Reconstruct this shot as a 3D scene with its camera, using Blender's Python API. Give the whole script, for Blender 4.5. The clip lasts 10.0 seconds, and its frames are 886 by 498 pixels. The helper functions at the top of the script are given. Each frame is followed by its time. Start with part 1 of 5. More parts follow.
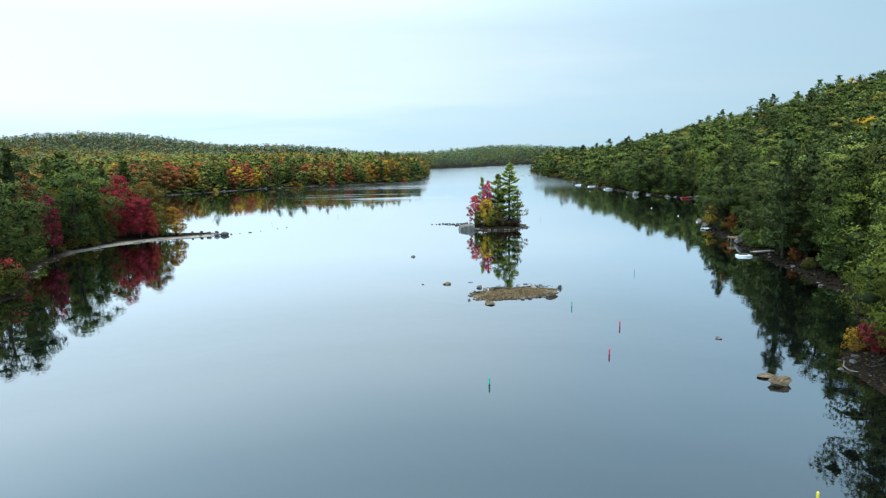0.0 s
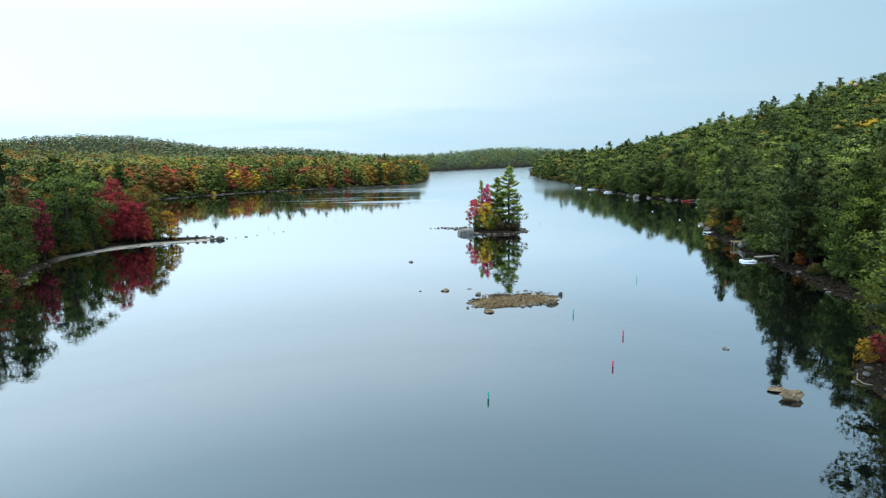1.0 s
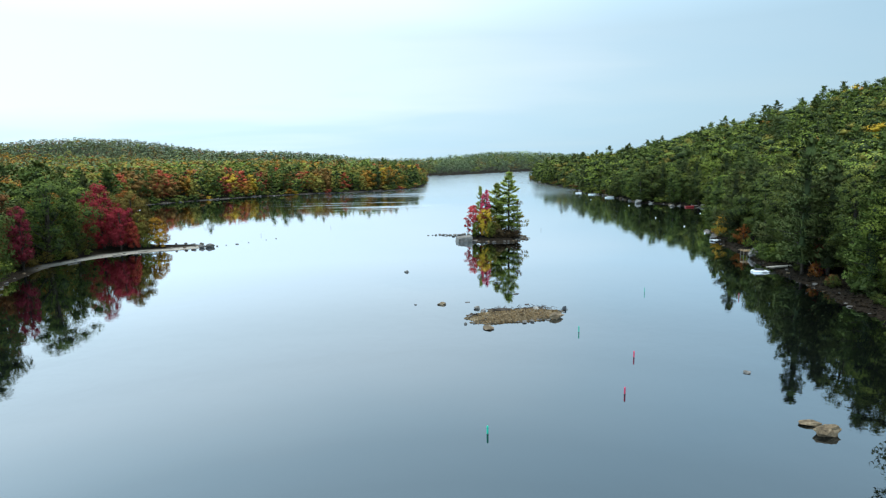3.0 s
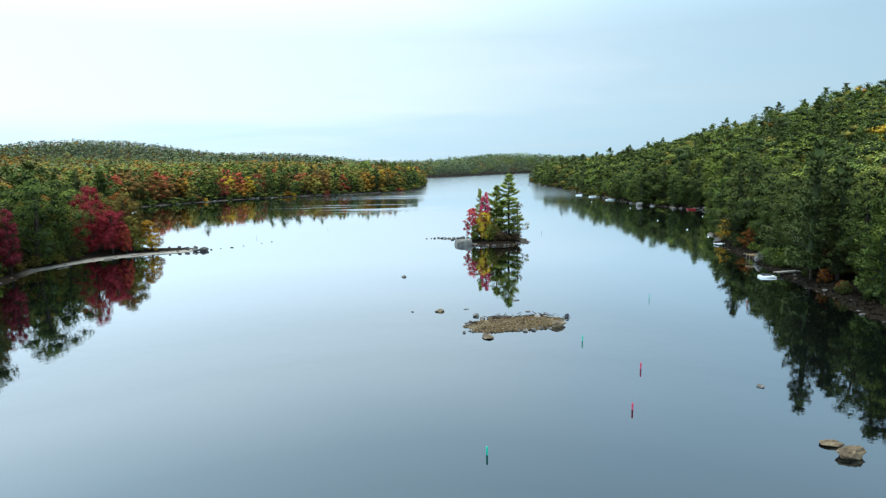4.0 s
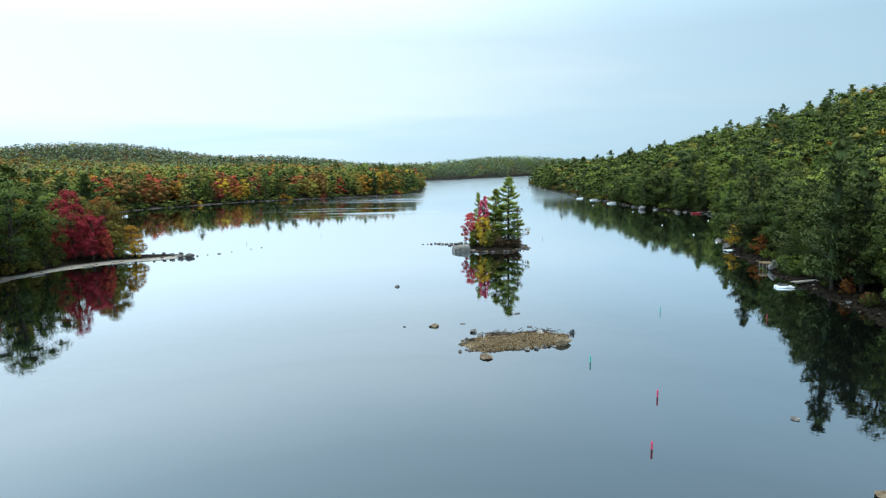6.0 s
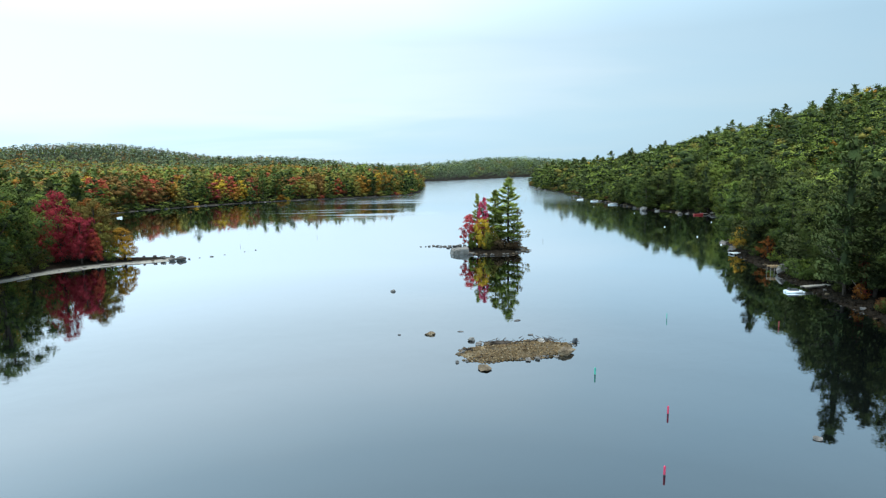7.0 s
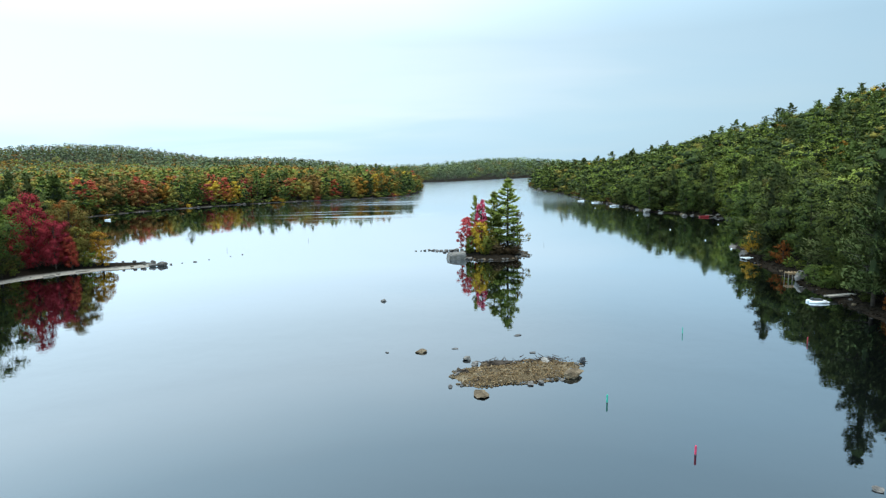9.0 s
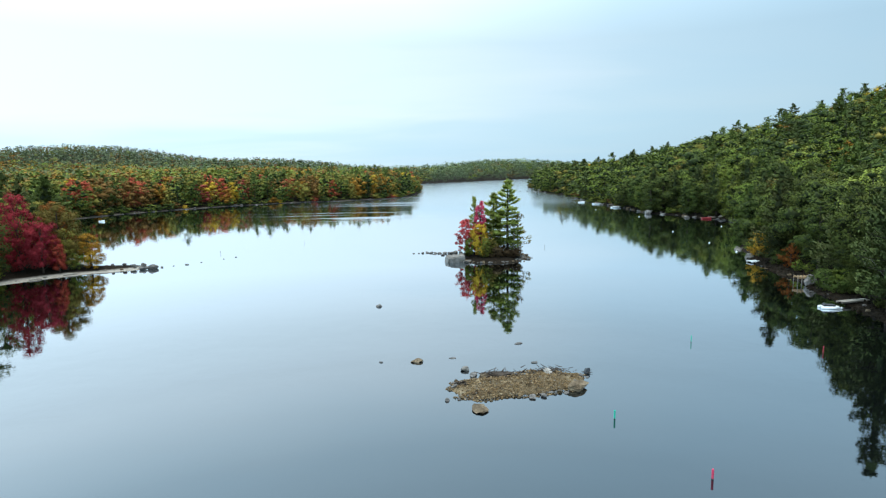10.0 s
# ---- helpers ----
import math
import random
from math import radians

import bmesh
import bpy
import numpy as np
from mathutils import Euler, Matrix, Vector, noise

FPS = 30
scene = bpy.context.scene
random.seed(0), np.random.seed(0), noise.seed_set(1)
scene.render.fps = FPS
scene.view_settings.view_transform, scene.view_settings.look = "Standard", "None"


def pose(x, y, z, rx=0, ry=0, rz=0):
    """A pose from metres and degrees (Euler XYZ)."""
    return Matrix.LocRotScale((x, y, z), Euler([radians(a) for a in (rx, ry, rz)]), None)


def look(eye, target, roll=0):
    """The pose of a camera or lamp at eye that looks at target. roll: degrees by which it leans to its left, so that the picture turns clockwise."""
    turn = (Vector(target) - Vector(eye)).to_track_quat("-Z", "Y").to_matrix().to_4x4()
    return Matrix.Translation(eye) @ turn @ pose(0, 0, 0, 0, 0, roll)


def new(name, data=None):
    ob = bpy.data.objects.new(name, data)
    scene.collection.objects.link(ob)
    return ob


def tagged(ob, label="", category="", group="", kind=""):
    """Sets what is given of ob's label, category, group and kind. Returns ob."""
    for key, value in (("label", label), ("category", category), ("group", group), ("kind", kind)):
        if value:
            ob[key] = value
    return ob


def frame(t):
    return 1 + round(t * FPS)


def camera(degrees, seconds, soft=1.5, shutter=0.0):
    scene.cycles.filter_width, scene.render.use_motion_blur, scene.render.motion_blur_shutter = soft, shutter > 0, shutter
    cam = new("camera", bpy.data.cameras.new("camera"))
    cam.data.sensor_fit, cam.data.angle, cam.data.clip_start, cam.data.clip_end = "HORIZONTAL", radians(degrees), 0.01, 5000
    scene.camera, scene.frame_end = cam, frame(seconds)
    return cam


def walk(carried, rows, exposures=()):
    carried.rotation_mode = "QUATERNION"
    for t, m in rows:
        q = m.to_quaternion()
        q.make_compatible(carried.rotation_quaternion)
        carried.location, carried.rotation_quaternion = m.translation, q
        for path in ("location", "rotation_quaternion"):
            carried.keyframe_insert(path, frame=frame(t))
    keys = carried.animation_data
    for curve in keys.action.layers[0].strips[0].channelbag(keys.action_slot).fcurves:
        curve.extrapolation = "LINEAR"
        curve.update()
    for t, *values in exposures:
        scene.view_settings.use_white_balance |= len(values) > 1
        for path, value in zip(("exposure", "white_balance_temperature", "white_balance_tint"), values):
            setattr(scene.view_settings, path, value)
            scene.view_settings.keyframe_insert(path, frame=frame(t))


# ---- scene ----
cam = camera(76.0, 10.0, soft=1.25)
PATH = [
    (0.0, (-0.017, -0.008, 17.960), (-0.009, 98.598, 1.325), -1.024),
    (0.5, (0.108, 0.888, 18.036), (0.147, 99.534, 1.632), -1.052),
    (1.0, (0.212, 1.869, 18.101), (0.289, 100.548, 1.901), -1.062),
    (1.5, (0.305, 2.916, 18.155), (0.420, 101.625, 2.143), -1.059),
    (2.0, (0.392, 4.017, 18.200), (0.548, 102.755, 2.363), -1.046),
    (2.5, (0.479, 5.165, 18.234), (0.676, 103.929, 2.565), -1.028),
    (4.0, (0.782, 8.848, 18.283), (1.093, 107.685, 3.079), -0.969),
    (4.5, (0.906, 10.155, 18.282), (1.250, 109.013, 3.216), -0.955),
    (5.0, (1.044, 11.502, 18.274), (1.419, 110.379, 3.333), -0.945),
    (5.5, (1.196, 12.891, 18.259), (1.598, 111.784, 3.429), -0.941),
    (7.0, (1.718, 17.289, 18.174), (2.195, 116.218, 3.580), -0.956),
    (7.5, (1.903, 18.816, 18.134), (2.406, 117.751, 3.589), -0.966),
    (8.0, (2.088, 20.354, 18.088), (2.618, 119.295, 3.584), -0.976),
    (8.5, (2.265, 21.887, 18.038), (2.826, 120.834, 3.574), -0.981),
    (9.0, (2.428, 23.391, 17.983), (3.027, 122.345, 3.570), -0.980),
    (9.5, (2.569, 24.837, 17.924), (3.213, 123.802, 3.588), -0.968),
    (10.0, (2.679, 26.187, 17.860), (3.380, 125.169, 3.645), -0.940),
]
walk(cam, [(t, look(eye, aim, roll)) for t, eye, aim, roll in PATH])

# ---- sky and light: a thin, bright overcast, brightest ahead to the west ----
SUN_DIR = Vector((0.10, 0.06, 0.98)).normalized()
THIN_CLOUD = Vector((-0.42, 0.85, 0.32)).normalized()


def build_world():
    world = bpy.data.worlds.new("overcast_sky")
    scene.world = world
    world.use_nodes = True
    nt = world.node_tree
    nt.nodes.clear()
    N, L = nt.nodes.new, nt.links.new
    co = N("ShaderNodeTexCoord")
    sky = N("ShaderNodeTexSky")
    sky.sky_type, sky.sun_disc = "NISHITA", False
    sky.sun_elevation = math.asin(SUN_DIR.z)
    sky.sun_rotation = math.atan2(SUN_DIR.x, SUN_DIR.y)
    sky.dust_density, sky.ozone_density = 2.0, 2.0
    low = N("ShaderNodeBackground")
    low.inputs["Strength"].default_value = 0.02
    L(sky.outputs[0], low.inputs["Color"])
    # flattened cloud coordinates: bands close up towards the horizon
    sep = N("ShaderNodeSeparateXYZ")
    L(co.outputs["Generated"], sep.inputs[0])

    def math_node(op, a, b=None, clamp=False):
        m = N("ShaderNodeMath")
        m.operation, m.use_clamp = op, clamp
        for i, v in enumerate((a, b)):
            if v is None:
                continue
            if isinstance(v, (int, float)):
                m.inputs[i].default_value = v
            else:
                L(v, m.inputs[i])
        return m.outputs[0]

    up = math_node("ABSOLUTE", sep.outputs[2])
    den = math_node("ADD", up, 0.10)
    cx = math_node("DIVIDE", sep.outputs[0], den)
    cy = math_node("DIVIDE", sep.outputs[1], den)
    comb = N("ShaderNodeCombineXYZ")
    L(math_node("MULTIPLY", cx, 0.55), comb.inputs[0])
    L(math_node("MULTIPLY", cy, 0.8), comb.inputs[1])
    cloud = N("ShaderNodeTexNoise")
    cloud.inputs["Scale"].default_value = 0.9
    cloud.inputs["Detail"].default_value = 3.5
    cloud.inputs["Roughness"].default_value = 0.5
    cloud.inputs["Distortion"].default_value = 0.3
    L(comb.outputs[0], cloud.inputs["Vector"])
    dot = N("ShaderNodeVectorMath")
    dot.operation = "DOT_PRODUCT"
    L(co.outputs["Generated"], dot.inputs[0])
    dot.inputs[1].default_value = THIN_CLOUD
    glow = N("ShaderNodeMapRange")
    glow.inputs["From Min"].default_value, glow.inputs["From Max"].default_value = 0.48, 1.0
    L(dot.outputs["Value"], glow.inputs["Value"])
    fac = math_node("ADD", math_node("MULTIPLY", math_node("SUBTRACT", cloud.outputs[0], 0.5), 0.9), glow.outputs[0], True)
    # higher up the cloud is thicker and bluer
    thick = N("ShaderNodeMapRange")
    thick.interpolation_type = "SMOOTHSTEP"
    thick.inputs["From Min"].default_value, thick.inputs["From Max"].default_value = 0.26, 0.56
    thick.inputs["To Max"].default_value = 0.60
    L(up, thick.inputs["Value"])
    fac = math_node("SUBTRACT", fac, thick.outputs[0], True)
    # a greyer bank of cloud lies along the horizon
    bank = N("ShaderNodeMapRange")
    bank.interpolation_type = "SMOOTHSTEP"
    bank.inputs["From Min"].default_value, bank.inputs["From Max"].default_value = 0.105, 0.045
    bank.inputs["To Max"].default_value = 0.42
    L(up, bank.inputs["Value"])
    fac = math_node("SUBTRACT", fac, bank.outputs[0], True)
    ramp = N("ShaderNodeValToRGB")
    r = ramp.color_ramp
    r.elements[0].position, r.elements[0].color = 0.0, (0.56, 0.84, 1.03, 1)
    r.elements[1].position, r.elements[1].color = 0.85, (0.79, 0.98, 1.09, 1)
    mid = r.elements.new(0.4)
    mid.color = (0.62, 0.87, 1.03, 1)
    L(fac, ramp.inputs[0])
    # an overcast sky brightens towards the zenith
    rise = N("ShaderNodeValToRGB")
    for i, (p, v) in enumerate(SKY_RISE):
        stop = rise.color_ramp.elements[i] if i < 2 else rise.color_ramp.elements.new(p)
        stop.position, stop.color = p, (v / 4, v / 4, v / 4, 1)
    L(up, rise.inputs[0])
    bright = math_node("MULTIPLY", rise.outputs[0], 4.0)
    # and loses its blue cast overhead
    pale = N("ShaderNodeMix")
    pale.data_type = "RGBA"
    high = N("ShaderNodeMapRange")
    high.inputs["From Min"].default_value, high.inputs["From Max"].default_value = 0.68, 0.97
    L(up, high.inputs["Value"])
    L(high.outputs[0], pale.inputs[0])
    L(ramp.outputs[0], pale.inputs[6])
    pale.inputs[7].default_value = (0.91, 0.95, 0.93, 1)
    clouds = N("ShaderNodeBackground")
    L(pale.outputs[2], clouds.inputs["Color"])
    # the cloud lies thinner to the west
    aloft = N("ShaderNodeMapRange")
    aloft.inputs["From Min"].default_value, aloft.inputs["From Max"].default_value = 0.20, 0.34
    aloft.inputs["To Min"].default_value, aloft.inputs["To Max"].default_value = -0.40, -0.42
    L(up, aloft.inputs["Value"])
    lean = math_node("MULTIPLY_ADD", sep.outputs[0], aloft.outputs[0])
    lean.node.inputs[2].default_value = 1.0
    L(math_node("MULTIPLY", bright, lean), clouds.inputs["Strength"])
    add = N("ShaderNodeAddShader")
    out = N("ShaderNodeOutputWorld")
    L(low.outputs[0], add.inputs[0])
    L(clouds.outputs[0], add.inputs[1])
    L(add.outputs[0], out.inputs["Surface"])


# sine of the elevation, brightness
SKY_RISE = ((0.0, 0.92), (1.0, 3.7), (0.2, 0.92), (0.26, 1.12), (0.36, 1.7), (0.52, 2.4))
build_world()

sun = new("sun", bpy.data.lights.new("sun", "SUN"))
sun.data.energy, sun.data.angle, sun.data.color = 1.1, radians(28), (1.0, 0.97, 0.91)
sun.matrix_world = look((0, 0, 200), Vector((0, 0, 200)) - SUN_DIR)

# ---- materials ----
MATS = {}


def graph(name):
    m = bpy.data.materials.new(name)
    m.use_nodes = True
    MATS[name] = m
    nt = m.node_tree
    return m, nt.nodes, nt.links, nt.nodes["Principled BSDF"]


def ramp_node(nodes, stops):
    n = nodes.new("ShaderNodeValToRGB")
    r = n.color_ramp
    r.elements[0].position, r.elements[0].color = stops[0][0], (*stops[0][1], 1)
    r.elements[1].position, r.elements[1].color = stops[-1][0], (*stops[-1][1], 1)
    for p, c in stops[1:-1]:
        r.elements.new(p).color = (*c, 1)
    return n


def noise_node(nodes, links, co, scale, detail=3.0, rough=0.55):
    n = nodes.new("ShaderNodeTexNoise")
    n.inputs["Scale"].default_value = scale
    n.inputs["Detail"].default_value = detail
    n.inputs["Roughness"].default_value = rough
    links.new(co, n.inputs["Vector"])
    return n


def surface(name, stops, scale, fine, rough=0.8, bump=0.02, metal=0.0, vary=0.25):
    """Two scales of noise through a ramp of colours, with a fine relief; each object shifts a little."""
    m, nodes, links, b = graph(name)
    co = nodes.new("ShaderNodeTexCoord").outputs["Object"]
    big = noise_node(nodes, links, co, scale, 4)
    small = noise_node(nodes, links, co, fine, 3, 0.65)
    mix = nodes.new("ShaderNodeMath")
    mix.operation = "MULTIPLY_ADD"
    links.new(small.outputs[0], mix.inputs[0])
    mix.inputs[1].default_value = 0.6
    half = nodes.new("ShaderNodeMath")
    half.operation = "MULTIPLY_ADD"
    links.new(big.outputs[0], half.inputs[0])
    half.inputs[1].default_value = 0.9
    half.inputs[2].default_value = -0.25
    links.new(half.outputs[0], mix.inputs[2])
    r = ramp_node(nodes, stops)
    links.new(mix.outputs[0], r.inputs[0])
    info = nodes.new("ShaderNodeObjectInfo")
    hsv = nodes.new("ShaderNodeHueSaturation")
    mr = nodes.new("ShaderNodeMapRange")
    mr.inputs["To Min"].default_value, mr.inputs["To Max"].default_value = 1 - vary, 1 + vary
    links.new(info.outputs["Random"], mr.inputs["Value"])
    links.new(mr.outputs[0], hsv.inputs["Value"])
    links.new(r.outputs[0], hsv.inputs["Color"])
    links.new(hsv.outputs[0], b.inputs["Base Color"])
    b.inputs["Roughness"].default_value = rough
    b.inputs["Metallic"].default_value = metal
    b.inputs["Specular IOR Level"].default_value = 0.15 if rough > 0.75 else 0.5
    if bump:
        bn = nodes.new("ShaderNodeBump")
        bn.inputs["Distance"].default_value = bump
        bn.inputs["Strength"].default_value = 0.8
        links.new(small.outputs[0], bn.inputs["Height"])
        links.new(bn.outputs[0], b.inputs["Normal"])
    return m


def foliage(name, dark, mid, light, glow=0.06):
    """Leaves: each small clump takes its own tone, whole boughs drift a little, and some light passes through."""
    m, nodes, links, b = graph(name)
    co = nodes.new("ShaderNodeTexCoord").outputs["Object"]
    geo = nodes.new("ShaderNodeNewGeometry")
    bough = noise_node(nodes, links, co, 0.16, 3, 0.6)
    info = nodes.new("ShaderNodeObjectInfo")
    mix = nodes.new("ShaderNodeMath")
    mix.operation = "MULTIPLY_ADD"
    links.new(geo.outputs["Random Per Island"], mix.inputs[0])
    mix.inputs[1].default_value = 0.22
    half = nodes.new("ShaderNodeMath")
    half.operation = "MULTIPLY_ADD"
    links.new(bough.outputs[0], half.inputs[0])
    half.inputs[1].default_value = 1.1
    half.inputs[2].default_value = -0.36
    mottle = noise_node(nodes, links, co, 1.3, 2, 0.6)
    third = nodes.new("ShaderNodeMath")
    third.operation = "MULTIPLY_ADD"
    links.new(mottle.outputs[0], third.inputs[0])
    third.inputs[1].default_value = 0.5
    links.new(half.outputs[0], third.inputs[2])
    links.new(third.outputs[0], mix.inputs[2])
    r = ramp_node(nodes, [(0.1, dark), (0.5, mid), (0.95, light)])
    links.new(mix.outputs[0], r.inputs[0])
    hsv = nodes.new("ShaderNodeHueSaturation")
    for key, lo, hi in (("Value", 0.75, 1.25), ("Hue", 0.485, 0.515)):
        mr = nodes.new("ShaderNodeMapRange")
        mr.inputs["To Min"].default_value, mr.inputs["To Max"].default_value = lo, hi
        links.new(info.outputs["Random"], mr.inputs["Value"])
        links.new(mr.outputs[0], hsv.inputs[key])
    links.new(r.outputs[0], hsv.inputs["Color"])
    links.new(hsv.outputs[0], b.inputs["Base Color"])
    b.inputs["Roughness"].default_value = 0.9
    b.inputs["Specular IOR Level"].default_value = 0.06
    tr = nodes.new("ShaderNodeBsdfTranslucent")
    links.new(hsv.outputs[0], tr.inputs["Color"])
    ms = nodes.new("ShaderNodeMixShader")
    ms.inputs[0].default_value = glow
    links.new(b.outputs[0], ms.inputs[1])
    links.new(tr.outputs[0], ms.inputs[2])
    links.new(ms.outputs[0], nodes["Material Output"].inputs["Surface"])
    return m


foliage("leaf_green", (0.0631, 0.0816, 0.0142), (0.1172, 0.1447, 0.0251), (0.1790, 0.1931, 0.0362))
# a dark green, darkened further for the shade on the east bank
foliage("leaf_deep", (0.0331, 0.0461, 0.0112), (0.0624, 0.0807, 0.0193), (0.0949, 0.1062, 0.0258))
foliage("leaf_light", (0.0840, 0.1019, 0.0181), (0.1534, 0.1719, 0.0324), (0.2144, 0.2125, 0.0475))
foliage("leaf_olive", (0.0796, 0.0649, 0.0162), (0.1459, 0.1147, 0.0265), (0.1973, 0.1477, 0.0377))
foliage("leaf_yellow", (0.1953, 0.1118, 0.0133), (0.3661, 0.2069, 0.0239), (0.4785, 0.2690, 0.0339))
foliage("leaf_orange", (0.1214, 0.0461, 0.0094), (0.2236, 0.0896, 0.0175), (0.2793, 0.1242, 0.0254))
foliage("leaf_rust", (0.0780, 0.0358, 0.0126), (0.1433, 0.0668, 0.0231), (0.1892, 0.0921, 0.0321))
foliage("leaf_red", (0.0969, 0.0132, 0.0148), (0.1831, 0.0253, 0.0285), (0.2321, 0.0437, 0.0432))
foliage("leaf_crimson", (0.1598, 0.0201, 0.0181), (0.3049, 0.0403, 0.0329), (0.3797, 0.0656, 0.0444))
foliage("leaf_pink", (0.3116, 0.0495, 0.0367), (0.5315, 0.0943, 0.0682), (0.5905, 0.1392, 0.0969))
foliage("needle", (0.0389, 0.0550, 0.0131), (0.0740, 0.0961, 0.0231), (0.1223, 0.1365, 0.0351), 0.06)
foliage("leaf_scarlet", (0.3388, 0.0330, 0.0425), (0.6050, 0.0660, 0.0850), (0.7260, 0.1100, 0.1275))
# brighter copy of needle: sunlight on the island pines is in its colour
foliage("needle_sunlit", (0.1308, 0.1511, 0.0345), (0.2491, 0.2733, 0.0635), (0.3461, 0.3522, 0.0966), 0.28)
foliage("needle_blue", (0.0331, 0.0464, 0.0152), (0.0624, 0.0779, 0.0258), (0.1020, 0.1094, 0.0363), 0.06)
foliage("brush_brown", (0.0186, 0.0127, 0.0077), (0.0508, 0.0322, 0.0169), (0.1017, 0.0678, 0.0355), 0.06)
# pale blue-grey green: the haze of distance is put into this colour
foliage("leaf_haze", (0.0495, 0.0665, 0.0332), (0.0963, 0.1203, 0.0614), (0.1456, 0.1663, 0.0864))
# dark filler colour that stands for the shade between the leaves
foliage("inner_shade", (0.0160, 0.0216, 0.0088), (0.0256, 0.0336, 0.0136), (0.0368, 0.0448, 0.0192), 0.0)
surface("bark", [(0.2, (0.018, 0.013, 0.010)), (0.6, (0.048, 0.038, 0.030)), (0.9, (0.10, 0.082, 0.068))], 1.5, 9, 0.9, 0.03)
surface("bark_pale", [(0.2, (0.10, 0.088, 0.075)), (0.6, (0.21, 0.19, 0.165)), (0.9, (0.34, 0.31, 0.28))], 1.5, 9, 0.9, 0.02)
surface("granite", [(0.25, (0.045, 0.040, 0.036)), (0.5, (0.12, 0.108, 0.098)), (0.8, (0.24, 0.22, 0.205))], 0.8, 6, 0.85, 0.03)
surface("granite_pale", [(0.25, (0.075, 0.068, 0.060)), (0.5, (0.175, 0.160, 0.143)), (0.8, (0.30, 0.28, 0.26))], 0.7, 5, 0.85, 0.03)
surface("granite_tan", [(0.25, (0.030, 0.021, 0.013)), (0.5, (0.120, 0.086, 0.053)), (0.8, (0.26, 0.20, 0.135))], 0.9, 6, 0.85, 0.03)
surface("granite_dark", [(0.2, (0.035, 0.032, 0.030)), (0.55, (0.085, 0.078, 0.072)), (0.9, (0.17, 0.16, 0.15))], 0.9, 6, 0.7, 0.03)
surface("gravel", [(0.2, (0.030, 0.021, 0.012)), (0.5, (0.092, 0.066, 0.037)), (0.8, (0.180, 0.142, 0.092))], 0.9, 7, 0.95, 0.12)
surface("weathered_wood", [(0.2, (0.17, 0.145, 0.12)), (0.55, (0.30, 0.265, 0.225)), (0.9, (0.43, 0.39, 0.34))], 0.7, 12, 0.85, 0.008)
surface("new_wood", [(0.2, (0.26, 0.16, 0.08)), (0.55, (0.40, 0.27, 0.15)), (0.9, (0.52, 0.38, 0.24))], 0.7, 12, 0.8, 0.006)
surface("driftwood", [(0.2, (0.02, 0.014, 0.011)), (0.55, (0.055, 0.041, 0.031)), (0.9, (0.13, 0.105, 0.085))], 1.2, 14, 0.9, 0.02)
surface("white_hull", [(0.2, (0.62, 0.64, 0.65)), (0.6, (0.76, 0.78, 0.79)), (0.95, (0.84, 0.85, 0.86))], 0.6, 8, 0.35, 0.0, vary=0.06)
surface("grey_metal", [(0.2, (0.38, 0.39, 0.40)), (0.6, (0.52, 0.53, 0.54)), (0.95, (0.62, 0.63, 0.64))], 0.8, 10, 0.45, 0.0, 0.6)
surface("dark_cover", [(0.2, (0.015, 0.017, 0.02)), (0.6, (0.03, 0.034, 0.04)), (0.95, (0.06, 0.065, 0.075))], 0.8, 8, 0.7, 0.01)
surface("green_paint", [(0.2, (0.0, 0.26, 0.17)), (0.6, (0.0, 0.38, 0.25)), (0.95, (0.05, 0.48, 0.34))], 2, 14, 0.5, 0.0, vary=0.05)
surface("red_paint", [(0.2, (0.40, 0.02, 0.06)), (0.6, (0.55, 0.035, 0.09)), (0.95, (0.66, 0.10, 0.15))], 2, 14, 0.5, 0.0, vary=0.05)
surface("yellow_paint", [(0.2, (0.55, 0.42, 0.02)), (0.6, (0.70, 0.55, 0.03)), (0.95, (0.78, 0.65, 0.1))], 2, 14, 0.5, 0.0, vary=0.05)
surface("orange_plastic", [(0.2, (0.55, 0.08, 0.02)), (0.6, (0.70, 0.12, 0.03)), (0.95, (0.78, 0.2, 0.06))], 2, 14, 0.5, 0.0, vary=0.05)
surface("red_hull", [(0.2, (0.17, 0.010, 0.012)), (0.6, (0.25, 0.02, 0.022)), (0.95, (0.34, 0.05, 0.05))], 1, 10, 0.4, 0.0, vary=0.05)


def rubble_material(name, k):
    """Loose stones: each its own shade of tan, grey or brown."""
    m, nodes, links, b = graph(name)
    geo = nodes.new("ShaderNodeNewGeometry")
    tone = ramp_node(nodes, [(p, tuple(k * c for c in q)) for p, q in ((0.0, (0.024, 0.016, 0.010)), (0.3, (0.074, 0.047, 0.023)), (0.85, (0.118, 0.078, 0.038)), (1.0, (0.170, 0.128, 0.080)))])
    links.new(geo.outputs["Random Per Island"], tone.inputs[0])
    links.new(tone.outputs[0], b.inputs["Base Color"])
    b.inputs["Roughness"].default_value = 0.9
    b.inputs["Specular IOR Level"].default_value = 0.1


rubble_material("rubble_stone", 1.6)
# rubble darkened so that the overhanging trees' shade is in its colour
rubble_material("shaded_stone", 0.13)
rubble_material("leaf_litter", 0.62)


